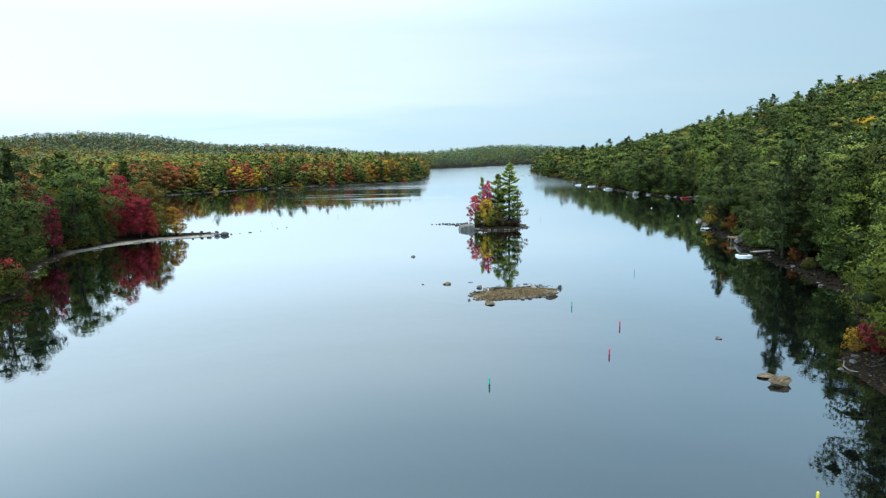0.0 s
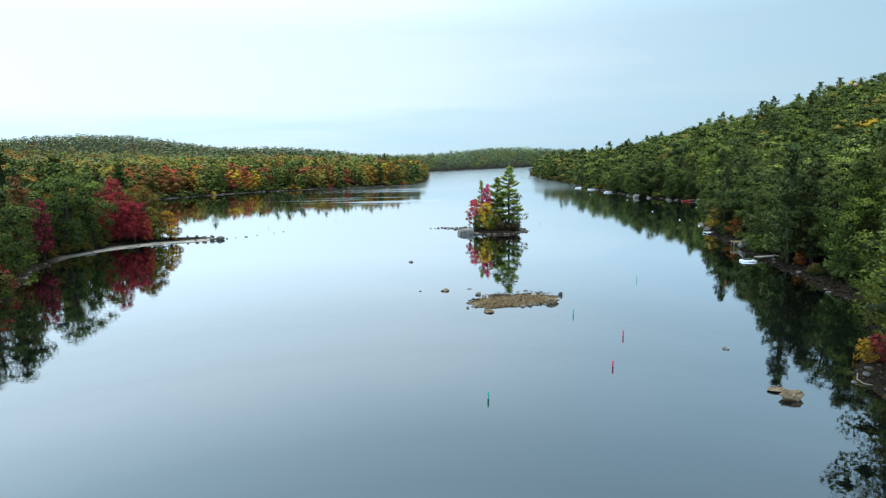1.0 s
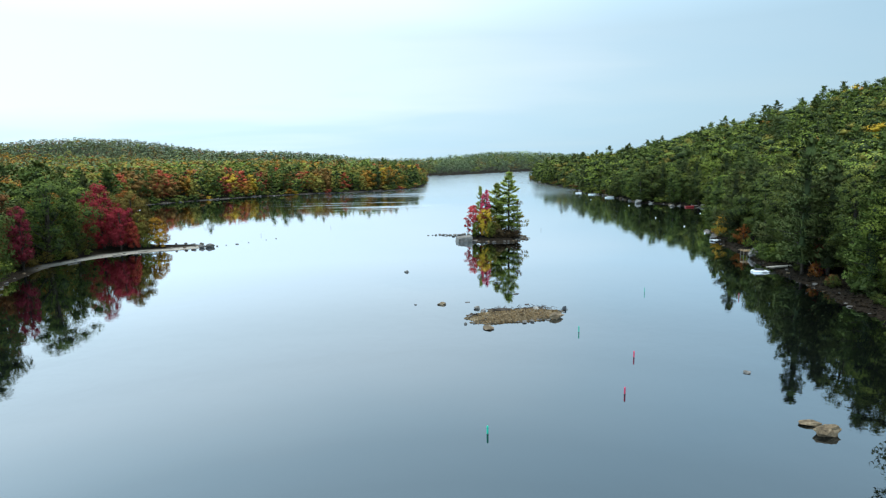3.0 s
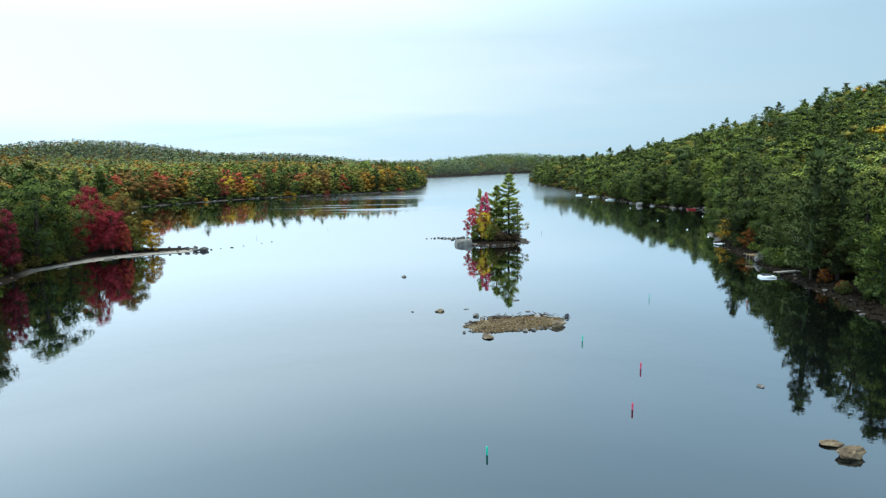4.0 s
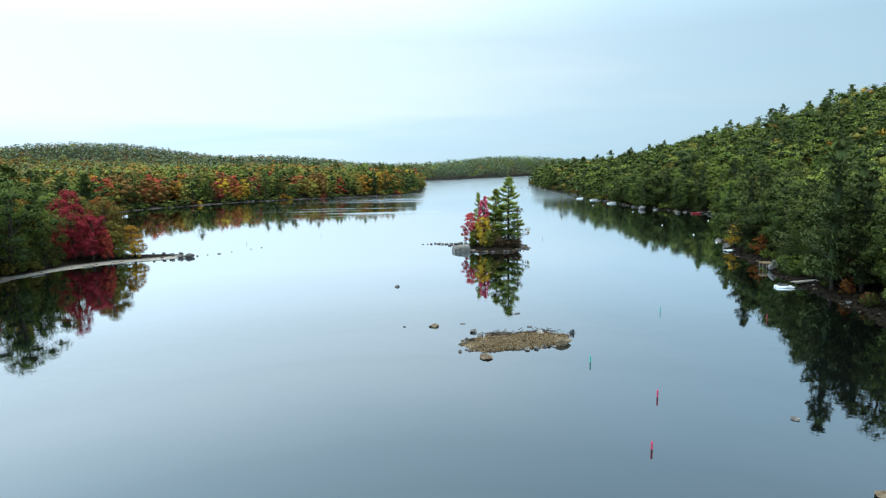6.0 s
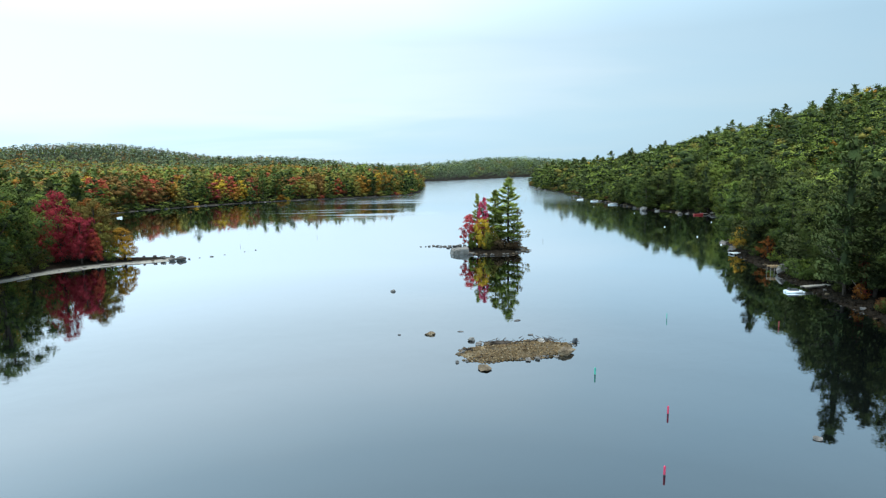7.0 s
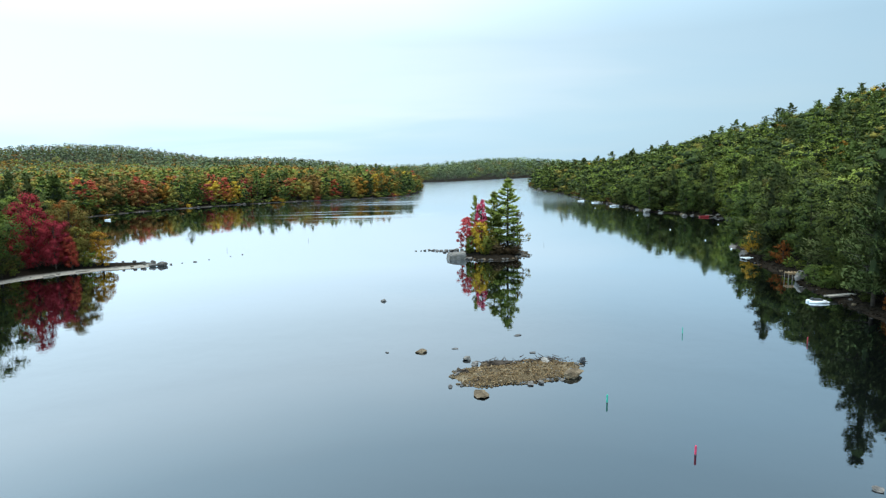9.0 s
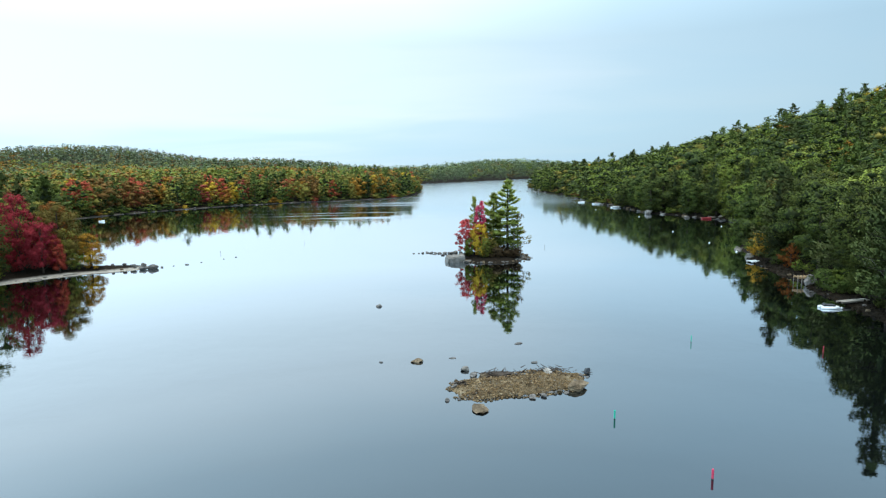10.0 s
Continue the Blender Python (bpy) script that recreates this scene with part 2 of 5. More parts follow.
def ground_material():
    """Leaf litter and soil, turning to gravel and sand in the strip that the lake washes."""
    m, nodes, links, b = graph("forest_ground")
    geo = nodes.new("ShaderNodeNewGeometry")
    co = geo.outputs["Position"]
    big = noise_node(nodes, links, co, 0.12, 4)
    small = noise_node(nodes, links, co, 2.4, 6, 0.72)
    # litter and the stony margin below are darkened for the trees' shade
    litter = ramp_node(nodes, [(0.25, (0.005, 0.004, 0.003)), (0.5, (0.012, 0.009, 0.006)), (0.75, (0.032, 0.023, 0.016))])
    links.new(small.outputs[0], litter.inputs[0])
    beach = ramp_node(nodes, [(0.25, (0.12, 0.102, 0.082)), (0.5, (0.27, 0.245, 0.21)), (0.75, (0.42, 0.395, 0.35))])
    links.new(small.outputs[0], beach.inputs[0])
    sep = nodes.new("ShaderNodeSeparateXYZ")
    links.new(co, sep.inputs[0])
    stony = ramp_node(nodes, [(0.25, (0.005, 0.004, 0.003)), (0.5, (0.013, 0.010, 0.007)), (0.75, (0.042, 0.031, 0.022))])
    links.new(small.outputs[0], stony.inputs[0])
    side = nodes.new("ShaderNodeMapRange")
    side.inputs["From Min"].default_value, side.inputs["From Max"].default_value = -45, -20
    links.new(sep.outputs[0], side.inputs["Value"])
    north = nodes.new("ShaderNodeMapRange")
    north.inputs["From Min"].default_value, north.inputs["From Max"].default_value = 140, 165
    north.inputs["To Max"].default_value = 0.82
    links.new(sep.outputs[1], north.inputs["Value"])
    south = nodes.new("ShaderNodeMapRange")
    south.inputs["From Min"].default_value, south.inputs["From Max"].default_value = 116, 104
    links.new(sep.outputs[1], south.inputs["Value"])
    ends = nodes.new("ShaderNodeMath")
    ends.operation = "MAXIMUM"
    links.new(south.outputs[0], ends.inputs[0])
    links.new(north.outputs[0], ends.inputs[1])
    bare = nodes.new("ShaderNodeMath")
    bare.operation = "MAXIMUM"
    links.new(side.outputs[0], bare.inputs[0])
    links.new(ends.outputs[0], bare.inputs[1])
    strand = nodes.new("ShaderNodeMix")
    strand.data_type = "RGBA"
    links.new(bare.outputs[0], strand.inputs[0])
    links.new(beach.outputs[0], strand.inputs[6])
    links.new(stony.outputs[0], strand.inputs[7])
    high = nodes.new("ShaderNodeMath")
    high.operation = "MULTIPLY_ADD"
    links.new(big.outputs[0], high.inputs[0])
    high.inputs[1].default_value = -0.5
    links.new(sep.outputs[2], high.inputs[2])
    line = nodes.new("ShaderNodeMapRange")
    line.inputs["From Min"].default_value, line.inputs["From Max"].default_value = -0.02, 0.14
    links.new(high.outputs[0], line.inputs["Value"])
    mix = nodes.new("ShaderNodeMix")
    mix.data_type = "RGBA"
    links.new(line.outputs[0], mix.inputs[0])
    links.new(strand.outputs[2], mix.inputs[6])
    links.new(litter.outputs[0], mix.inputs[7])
    links.new(mix.outputs[2], b.inputs["Base Color"])
    b.inputs["Roughness"].default_value = 0.95
    b.inputs["Specular IOR Level"].default_value = 0.05
    bn = nodes.new("ShaderNodeBump")
    bn.inputs["Distance"].default_value = 0.12
    links.new(small.outputs[0], bn.inputs["Height"])
    links.new(bn.outputs[0], b.inputs["Normal"])
    return m


def water_material():
    """Dark tannin water: a smooth skin with the faintest swell, and wind-ruffled streaks in the far cove."""
    m, nodes, links, b = graph("lake_water")
    co = nodes.new("ShaderNodeNewGeometry").outputs["Position"]
    depth = noise_node(nodes, links, co, 0.02, 2)
    tone = ramp_node(nodes, [(0.3, WATER_DARK), (0.7, WATER_LIGHT)])
    links.new(depth.outputs[0], tone.inputs[0])
    links.new(tone.outputs[0], b.inputs["Base Color"])
    b.inputs["Roughness"].default_value = 0.6
    b.inputs["Specular IOR Level"].default_value = 0.0
    gloss = nodes.new("ShaderNodeBsdfGlossy")
    gloss.inputs["Color"].default_value = (0.905, 0.955, 1.0, 1)
    facing = nodes.new("ShaderNodeLayerWeight")
    facing.inputs["Blend"].default_value = 0.5
    sheen = ramp_node(nodes, [(p, (v,) * 3) for p, v in WATER_SHEEN])
    links.new(facing.outputs["Facing"], sheen.inputs[0])
    skin = nodes.new("ShaderNodeMixShader")
    links.new(sheen.outputs[0], skin.inputs[0])
    links.new(b.outputs[0], skin.inputs[1])
    links.new(gloss.outputs[0], skin.inputs[2])
    links.new(skin.outputs[0], nodes["Material Output"].inputs["Surface"])
    # swell and small ripples
    swell = noise_node(nodes, links, co, 0.35, 2)
    fine = noise_node(nodes, links, co, 2.2, 2)
    # streaks of breeze, long across the view
    mp = nodes.new("ShaderNodeMapping")
    mp.inputs["Scale"].default_value = (0.011, 0.075, 1)
    mp.inputs["Rotation"].default_value = (0, 0, radians(-12))
    links.new(co, mp.inputs["Vector"])
    streak = noise_node(nodes, links, mp.outputs[0], 1.0, 3)
    sep = nodes.new("ShaderNodeSeparateXYZ")
    links.new(co, sep.inputs[0])
    far = nodes.new("ShaderNodeMapRange")
    far.inputs["From Min"].default_value, far.inputs["From Max"].default_value = 205, 235
    links.new(sep.outputs[1], far.inputs["Value"])
    gust = nodes.new("ShaderNodeMapRange")
    gust.inputs["From Min"].default_value, gust.inputs["From Max"].default_value = 0.53, 0.57
    links.new(streak.outputs[0], gust.inputs["Value"])
    both = nodes.new("ShaderNodeMath")
    both.operation = "MULTIPLY"
    calm = nodes.new("ShaderNodeMapRange")
    calm.inputs["From Min"].default_value, calm.inputs["From Max"].default_value = -90, -35
    calm.inputs["To Min"].default_value = 0.12
    links.new(sep.outputs[0], calm.inputs["Value"])
    blown = nodes.new("ShaderNodeMath")
    blown.operation = "MULTIPLY"
    links.new(far.outputs[0], blown.inputs[0])
    links.new(calm.outputs[0], blown.inputs[1])
    lull = nodes.new("ShaderNodeMapRange")
    lull.inputs["From Min"].default_value, lull.inputs["From Max"].default_value = -12, 22
    lull.inputs["To Min"].default_value, lull.inputs["To Max"].default_value = 1.0, 0.0
    links.new(sep.outputs[0], lull.inputs["Value"])
    lulled = nodes.new("ShaderNodeMath")
    lulled.operation = "MULTIPLY"
    links.new(blown.outputs[0], lulled.inputs[0])
    links.new(lull.outputs[0], lulled.inputs[1])
    links.new(lulled.outputs[0], both.inputs[0])
    links.new(gust.outputs[0], both.inputs[1])
    # the open reach beyond the bend is ruffled all over
    reach = nodes.new("ShaderNodeMapRange")
    reach.inputs["From Min"].default_value, reach.inputs["From Max"].default_value = 262, 315
    links.new(sep.outputs[1], reach.inputs["Value"])
    lee = nodes.new("ShaderNodeMapRange")
    lee.inputs["From Min"].default_value, lee.inputs["From Max"].default_value = -100, -50
    lee.inputs["To Max"].default_value = 0.6
    links.new(sep.outputs[0], lee.inputs["Value"])
    open_water = nodes.new("ShaderNodeMath")
    open_water.operation = "MULTIPLY"
    links.new(reach.outputs[0], open_water.inputs[0])
    links.new(lee.outputs[0], open_water.inputs[1])
    most = nodes.new("ShaderNodeMath")
    most.operation = "MAXIMUM"
    links.new(both.outputs[0], most.inputs[0])
    links.new(open_water.outputs[0], most.inputs[1])
    both = most
    rough = nodes.new("ShaderNodeMapRange")
    rough.inputs["To Min"].default_value, rough.inputs["To Max"].default_value = 0.02, 0.18
    links.new(both.outputs[0], rough.inputs["Value"])
    drift = nodes.new("ShaderNodeMapRange")
    drift.inputs["From Min"].default_value, drift.inputs["From Max"].default_value = 95, 230
    drift.inputs["To Min"].default_value, drift.inputs["To Max"].default_value = 0.0, 0.045
    links.new(sep.outputs[1], drift.inputs["Value"])
    cove = nodes.new("ShaderNodeMapRange")
    cove.inputs["From Min"].default_value, cove.inputs["From Max"].default_value = -40, 20
    cove.inputs["To Min"].default_value = 0.35
    links.new(sep.outputs[0], cove.inputs["Value"])
    sheltered = nodes.new("ShaderNodeMath")
    sheltered.operation = "MULTIPLY"
    links.new(drift.outputs[0], sheltered.inputs[0])
    links.new(cove.outputs[0], sheltered.inputs[1])
    worn = nodes.new("ShaderNodeMath")
    worn.operation = "ADD"
    links.new(rough.outputs[0], worn.inputs[0])
    links.new(sheltered.outputs[0], worn.inputs[1])
    links.new(worn.outputs[0], gloss.inputs["Roughness"])
    b1 = nodes.new("ShaderNodeBump")
    b1.inputs["Distance"].default_value = 0.014
    b1.inputs["Strength"].default_value = 0.5
    links.new(swell.outputs[0], b1.inputs["Height"])
    b2 = nodes.new("ShaderNodeBump")
    b2.inputs["Distance"].default_value = 0.004
    b2.inputs["Strength"].default_value = 0.5
    links.new(fine.outputs[0], b2.inputs["Height"])
    links.new(b1.outputs[0], b2.inputs["Normal"])
    links.new(b2.outputs[0], gloss.inputs["Normal"])
    return m


WATER_SHEEN = ((0.0, 0.04), (0.40, 0.112), (0.48, 0.135), (0.54, 0.176), (0.60, 0.242), (0.64, 0.298), (0.67, 0.345), (0.72, 0.478), (0.75, 0.60), (0.80, 0.84), (0.83, 0.93), (0.97, 0.98))
WATER_DARK, WATER_LIGHT = (0.0015, 0.0020, 0.0020), (0.0025, 0.0035, 0.0035)
ground_material()
water_material()


# ---- mesh helpers ----
def mesh_from(name, verts, faces, mats, index=None, smooth=False, normals=None):
    """A mesh from arrays: verts (n, 3), faces (m, 3 or 4), a material index for each face."""
    verts, faces = np.asarray(verts, np.float32), np.asarray(faces, np.int32)
    me = bpy.data.meshes.new(name)
    k = faces.shape[1]
    me.vertices.add(len(verts))
    me.vertices.foreach_set("co", verts.ravel())
    me.loops.add(faces.size)
    me.loops.foreach_set("vertex_index", faces.ravel())
    me.polygons.add(len(faces))
    me.polygons.foreach_set("loop_start", np.arange(len(faces), dtype=np.int32) * k)
    for m in mats:
        me.materials.append(MATS[m])
    if index is not None:
        me.polygons.foreach_set("material_index", np.asarray(index, np.int32))
    me.polygons.foreach_set("use_smooth", np.full(len(faces), smooth))
    me.update(calc_edges=True)
    if normals is not None:
        own = me.attributes.new("custom_normal", "FLOAT_VECTOR", "POINT")
        own.data.foreach_set("vector", np.asarray(normals, np.float32).ravel())
        me.update()
    return me


def put(name, me, parent=None, m=None, label=""):
    ob = new(name, me)
    if parent:
        ob.parent = parent
    if m is not None:
        ob.matrix_basis = m
    return tagged(ob, label)


def part(name, bm, material, parent=None, label="", smooth=False, m=None):
    me = bpy.data.meshes.new(name)
    bm.to_mesh(me)
    bm.free()
    me.materials.append(MATS[material])
    if smooth:
        me.polygons.foreach_set("use_smooth", np.full(len(me.polygons), True))
    return put(name, me, parent, m, label)


def empty(name, m, label, category, group=""):
    ob = new(name)
    ob.matrix_basis = m
    ob.empty_display_size = 0.3
    return tagged(ob, label, category, group)


def box_bm(sx, sy, sz, at=(0, 0, 0), bevel=0.0, turn=0.0, tilt=0.0, bm=None):
    made = bmesh.new()
    bmesh.ops.create_cube(made, size=1.0, matrix=Matrix.Diagonal((sx, sy, sz, 1)))
    if bevel:
        bmesh.ops.bevel(made, geom=made.edges[:], offset=bevel, segments=1, affect="EDGES")
    bmesh.ops.transform(made, matrix=pose(*at, 0, tilt, turn), verts=made.verts)
    return made


def rod_bm(p0, p1, r0, r1=None, sides=8):
    bm = bmesh.new()
    p0, p1 = Vector(p0), Vector(p1)
    d = p1 - p0
    turn = d.to_track_quat("Z", "Y").to_matrix().to_4x4()
    bmesh.ops.create_cone(bm, cap_ends=True, segments=sides, radius1=r0, radius2=r0 if r1 is None else r1, depth=d.length,
                          matrix=Matrix.Translation((p0 + p1) / 2) @ turn)
    return bm


def rock_bm(size, seed, subdiv=2, rough=0.35, cuts=9):
    """A weathered boulder: a sphere cut by planes into broken faces, then roughened."""
    rng = random.Random(seed)
    bm = bmesh.new()
    bmesh.ops.create_icosphere(bm, subdivisions=subdiv, radius=1.0)
    planes = [(Vector((rng.gauss(0, 1), rng.gauss(0, 1), rng.gauss(0.1, 0.8))).normalized(), rng.uniform(0.5, 0.8)) for _ in range(cuts)]
    planes.append((Vector((rng.gauss(0, 0.15), rng.gauss(0, 0.15), 1)).normalized(), rng.uniform(0.55, 0.8)))
    shift = Vector((rng.uniform(-50, 50), rng.uniform(-50, 50), rng.uniform(-50, 50)))
    for v in bm.verts:
        p = v.co.copy()
        for n, d in planes:
            over = p.dot(n) - d
            if over > 0:
                p -= n * over * 0.97
        p *= 1.15 + rough * 0.35 * noise.noise(p * 1.3 + shift) + rough * 0.2 * noise.noise(p * 3.7 + shift)
        v.co = Vector((p.x * size[0] / 2, p.y * size[1] / 2, p.z * size[2] / 2))
    return bm


def block_bm(size, seed):
    """A squared slab of ledge with broken edges."""
    rng = random.Random(seed)
    bm = bmesh.new()
    bmesh.ops.create_cube(bm, size=1.0)
    bmesh.ops.bevel(bm, geom=bm.edges[:], offset=0.10, segments=2, affect="EDGES")
    bmesh.ops.subdivide_edges(bm, edges=bm.edges[:], cuts=2, use_grid_fill=True)
    shift = Vector((rng.uniform(-50, 50), rng.uniform(-50, 50), 0))
    for v in bm.verts:
        p = v.co.copy()
        p.x += 0.16 * p.z * rng.choice((1,)) - 0.10 * p.y
        k = 1 + 0.16 * noise.noise(p * 2.1 + shift) + 0.07 * noise.noise(p * 6 + shift)
        v.co = Vector((p.x * size[0] * k, p.y * size[1] * k, p.z * size[2] * (0.9 + 0.25 * p.x) * k))
    return bm


# ---- the lake's outline, south to north along the east side, then back down the west side ----
SHORE = [
    (70, -160), (56, -60), (47, 0), (36, 26), (31.5, 36), (33, 46), (42, 54), (49, 66), (51, 80), (53, 94), (56, 108), (59, 126), (65, 141),
    (78, 165), (93, 188), (93, 206), (87, 222), (80, 234), (78, 272), (76, 310), (79, 350), (77, 400), (73, 424), (79, 470), (80, 520),
    (100, 560), (160, 640), (240, 760), (240, 850), (127, 835), (72, 769), (19, 700), (-20, 670), (-60, 640), (-40, 600), (-14, 560), (-11, 470), (-12, 410), (-22, 368), (-52, 348),
    (-76, 340), (-100, 322), (-118, 300), (-134, 276), (-141, 248), (-128, 212), (-98, 172), (-76, 146), (-64, 135.5), (-54, 134.5), (-51.5, 132.5),
    (-54, 130.5), (-60, 126.8), (-64.5, 122.5), (-69, 117), (-71.8, 110), (-70.5, 101), (-66, 89), (-58, 76), (-56, 55), (-60, 15), (-66, -60), (-78, -160),
]


def shore_distance(x, y):
    """Metres from the shore, ashore positive and in the lake negative, for arrays x and y."""
    p = np.array(SHORE, float)
    q = np.roll(p, -1, 0)
    best = np.full(x.shape, 1e9)
    inside = np.zeros(x.shape, bool)
    for (ax, ay), (bx, by) in zip(p, q):
        dx, dy = bx - ax, by - ay
        t = np.clip(((x - ax) * dx + (y - ay) * dy) / (dx * dx + dy * dy), 0, 1)
        best = np.minimum(best, np.hypot(x - ax - t * dx, y - ay - t * dy))
        cross = (ay > y) != (by > y)
        inside ^= cross & (x < ax + (y - ay) * dx / np.where(cross, dy, 1.0))
    wob = 0.9 * np.sin(x * 0.31 + 1.3 * np.sin(y * 0.17)) + 0.7 * np.sin(y * 0.43 + np.sin(x * 0.23) + 2)
    return np.where(inside, -best, best) + wob * np.clip(best / 6 + 0.25, 0, 1)


def bell(x, y, cx, cy, sx, sy):
    return np.exp(-0.5 * (((x - cx) / sx) ** 2 + ((y - cy) / sy) ** 2))


def land_height(x, y, d):
    """The height of the ground: a low bank at the shore, a steep hill to the east, long ridges to the north-west."""
    hill = 50 * bell(x, y, 270, 268, 88, 115) - 7 * bell(x, y, 240, 255, 35, 35) + 2 * bell(x, y, 150, 470, 60, 120)
    west = 37 * bell(x, y, -800, 1000, 400, 300) + 19 * bell(x, y, -590, 1060, 95, 160) + 3 * bell(x, y, -150, 150, 60, 80) + 5 * bell(x, y, -160, 480, 110, 110)
    north = 14 * bell(x, y, 95, 1120, 85, 190) + 8 * bell(x, y, 260, 1180, 130, 200) + 6 * bell(x, y, -500, 1900, 300, 300) + 6 * bell(x, y, 900, 1900, 500, 500)
    north = north - 10 * bell(x, y, -60, 1500, 110, 500) * np.clip((y - 900) / 150, 0, 1) + 7 * bell(x, y, -245, 990, 80, 120)
    south = 25 * bell(x, y, 0, -500, 400, 200)
    sandy = bell(x, y, -60, 126, 14, 11)
    wide = 1.1 + 1.4 * sandy
    wash = (0.28 + 0.12 * sandy) * np.clip(d / wide, 0, 1) + 0.55 * np.clip((d - wide) / (7 + 2 * sandy), 0, 1) ** 1.3
    ramp = np.clip((d - 1) / 45, 0, 1)
    lumps = 0.5 * np.sin(x * 0.09 + 2 * np.sin(y * 0.05)) * np.clip(d / 20, 0, 1)
    return np.where(d > 0, wash + (hill + west + north + south) * ramp ** 0.8 + lumps, np.maximum(-3.0, d * 0.22))


def axis(*stretches):
    out = []
    for a, b, step in stretches:
        out.extend(np.arange(a, b, step))
    return np.array(out)


def build_ground():
    xs = axis((-4500, -1500, 300), (-1500, -400, 50), (-400, -150, 10), (-150, -90, 3.0), (-90, -45, 1.2), (-45, 25, 5), (25, 100, 1.2), (100, 300, 5), (300, 900, 40), (900, 4600, 300))
    ys = axis((-1200, -160, 60), (-160, 20, 6), (20, 145, 1.5), (145, 260, 3.0), (260, 480, 4), (480, 900, 12), (900, 2400, 50), (2400, 4700, 250))
    gx, gy = np.meshgrid(xs, ys)
    d = shore_distance(gx, gy)
    z = land_height(gx, gy, d)
    v = np.stack([gx, gy, z], -1).reshape(-1, 3)
    n, w = len(ys), len(xs)
    i = (np.arange(n - 1)[:, None] * w + np.arange(w - 1)).ravel()
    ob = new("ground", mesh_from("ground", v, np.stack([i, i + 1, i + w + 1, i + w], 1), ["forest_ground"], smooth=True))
    tagged(ob, "brown leaf-littered forest floor with a stony lake margin", "ground", kind="structure")
    wv = [(-260, -1000, 0), (330, -1000, 0), (330, 900, 0), (-260, 900, 0)]
    water = new("water", mesh_from("water", wv, [[0, 1, 2, 3]], ["lake_water"]))
    tagged(water, "calm dark lake mirroring the bright overcast sky", "water", kind="structure")


build_ground()


def ground_z(x, y):
    a, b = np.array([float(x)]), np.array([float(y)])
    return float(land_height(a, b, shore_distance(a, b))[0])

# ---- trees ----
def unit(v):
    return v / (np.linalg.norm(v, axis=-1, keepdims=True) + 1e-9)


def clump_tris(c, n, size, rng, stretch=1.0, soft=None):
    """One small ragged three-cornered leaf clump at each centre c, facing roughly along n and shaded as part of its bough (soft)."""
    k = len(c)
    soft = n if soft is None else soft
    n = n / (np.linalg.norm(n, axis=1, keepdims=True) + 1e-9)
    t = np.cross(n, rng.normal(size=(k, 3)))
    t /= np.linalg.norm(t, axis=1, keepdims=True) + 1e-9
    b = np.cross(n, t)
    s = (np.asarray(size) * rng.uniform(0.6, 1.35, k))[:, None]
    a0 = rng.uniform(0, 6.28, k)
    out = np.empty((k, 3, 3))
    for j in range(3):
        a = (a0 + j * 2.094 + rng.uniform(-0.5, 0.5, k))[:, None]
        out[:, j] = c + s * (np.cos(a) * t * stretch + np.sin(a) * b) + n * s * rng.uniform(-0.3, 0.3, (k, 1))
    soft = unit(unit(soft) + rng.normal(0, 0.11, (k, 3)))
    wrong = (np.cross(out[:, 1] - out[:, 0], out[:, 2] - out[:, 0]) * soft).sum(1) < 0
    out[wrong] = out[wrong][:, ::-1]
    return out.reshape(-1, 3), np.arange(k * 3).reshape(-1, 3), np.repeat(soft, 3, 0)


def tube(points, radii, sides=5):
    """Faces (triangles) of a tapered tube through the points."""
    pts, vs, fs = np.asarray(points, float), [], []
    ang = np.arange(sides) * 2 * np.pi / sides
    for i, (p, r) in enumerate(zip(pts, radii)):
        d = pts[min(i + 1, len(pts) - 1)] - pts[max(i - 1, 0)]
        d /= np.linalg.norm(d) + 1e-9
        u = np.cross(d, (0.31, 0.95, 0.07))
        u /= np.linalg.norm(u) + 1e-9
        w = np.cross(d, u)
        vs.append(p + r * (np.cos(ang)[:, None] * u + np.sin(ang)[:, None] * w))
    for i in range(len(pts) - 1):
        for j in range(sides):
            a, b = i * sides + j, i * sides + (j + 1) % sides
            fs += [(a, b, b + sides), (a, b + sides, a + sides)]
    return np.concatenate(vs), np.array(fs)


def joined(pieces):
    """Pieces of (verts, faces) or (verts, faces, normals) as one."""
    cols, at = [[] for _ in pieces[0]], 0
    for p in pieces:
        cols[0].append(p[0])
        cols[1].append(p[1] + at)
        if len(p) > 2:
            cols[2].append(p[2])
        at += len(p[0])
    return tuple(np.concatenate(q) for q in cols)


def ico(subdivisions):
    bm = bmesh.new()
    bmesh.ops.create_icosphere(bm, subdivisions=subdivisions, radius=1.0)
    v = np.array([p.co[:] for p in bm.verts])
    f = np.array([[q.index for q in p.verts] for p in bm.faces])
    bm.free()
    return v, f


ICO = {1: ico(1), 2: ico(2), 0: (np.array(((1, 0, 0), (-1, 0, 0), (0, 1, 0), (0, -1, 0), (0, 0, 1), (0, 0, -1)), float),
                                 np.array(((0, 2, 4), (2, 1, 4), (1, 3, 4), (3, 0, 4), (2, 0, 5), (1, 2, 5), (3, 1, 5), (0, 3, 5))))}


def lump(center, radius, rng, fine=1, rough=0.22):
    """A lumpy closed filler for the inside of the leaves."""
    v, f = ICO[fine]
    return center + v * (1 + rng.normal(0, rough, (len(v), 1)) * 0.6) * radius, f, unit(v)


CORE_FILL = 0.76


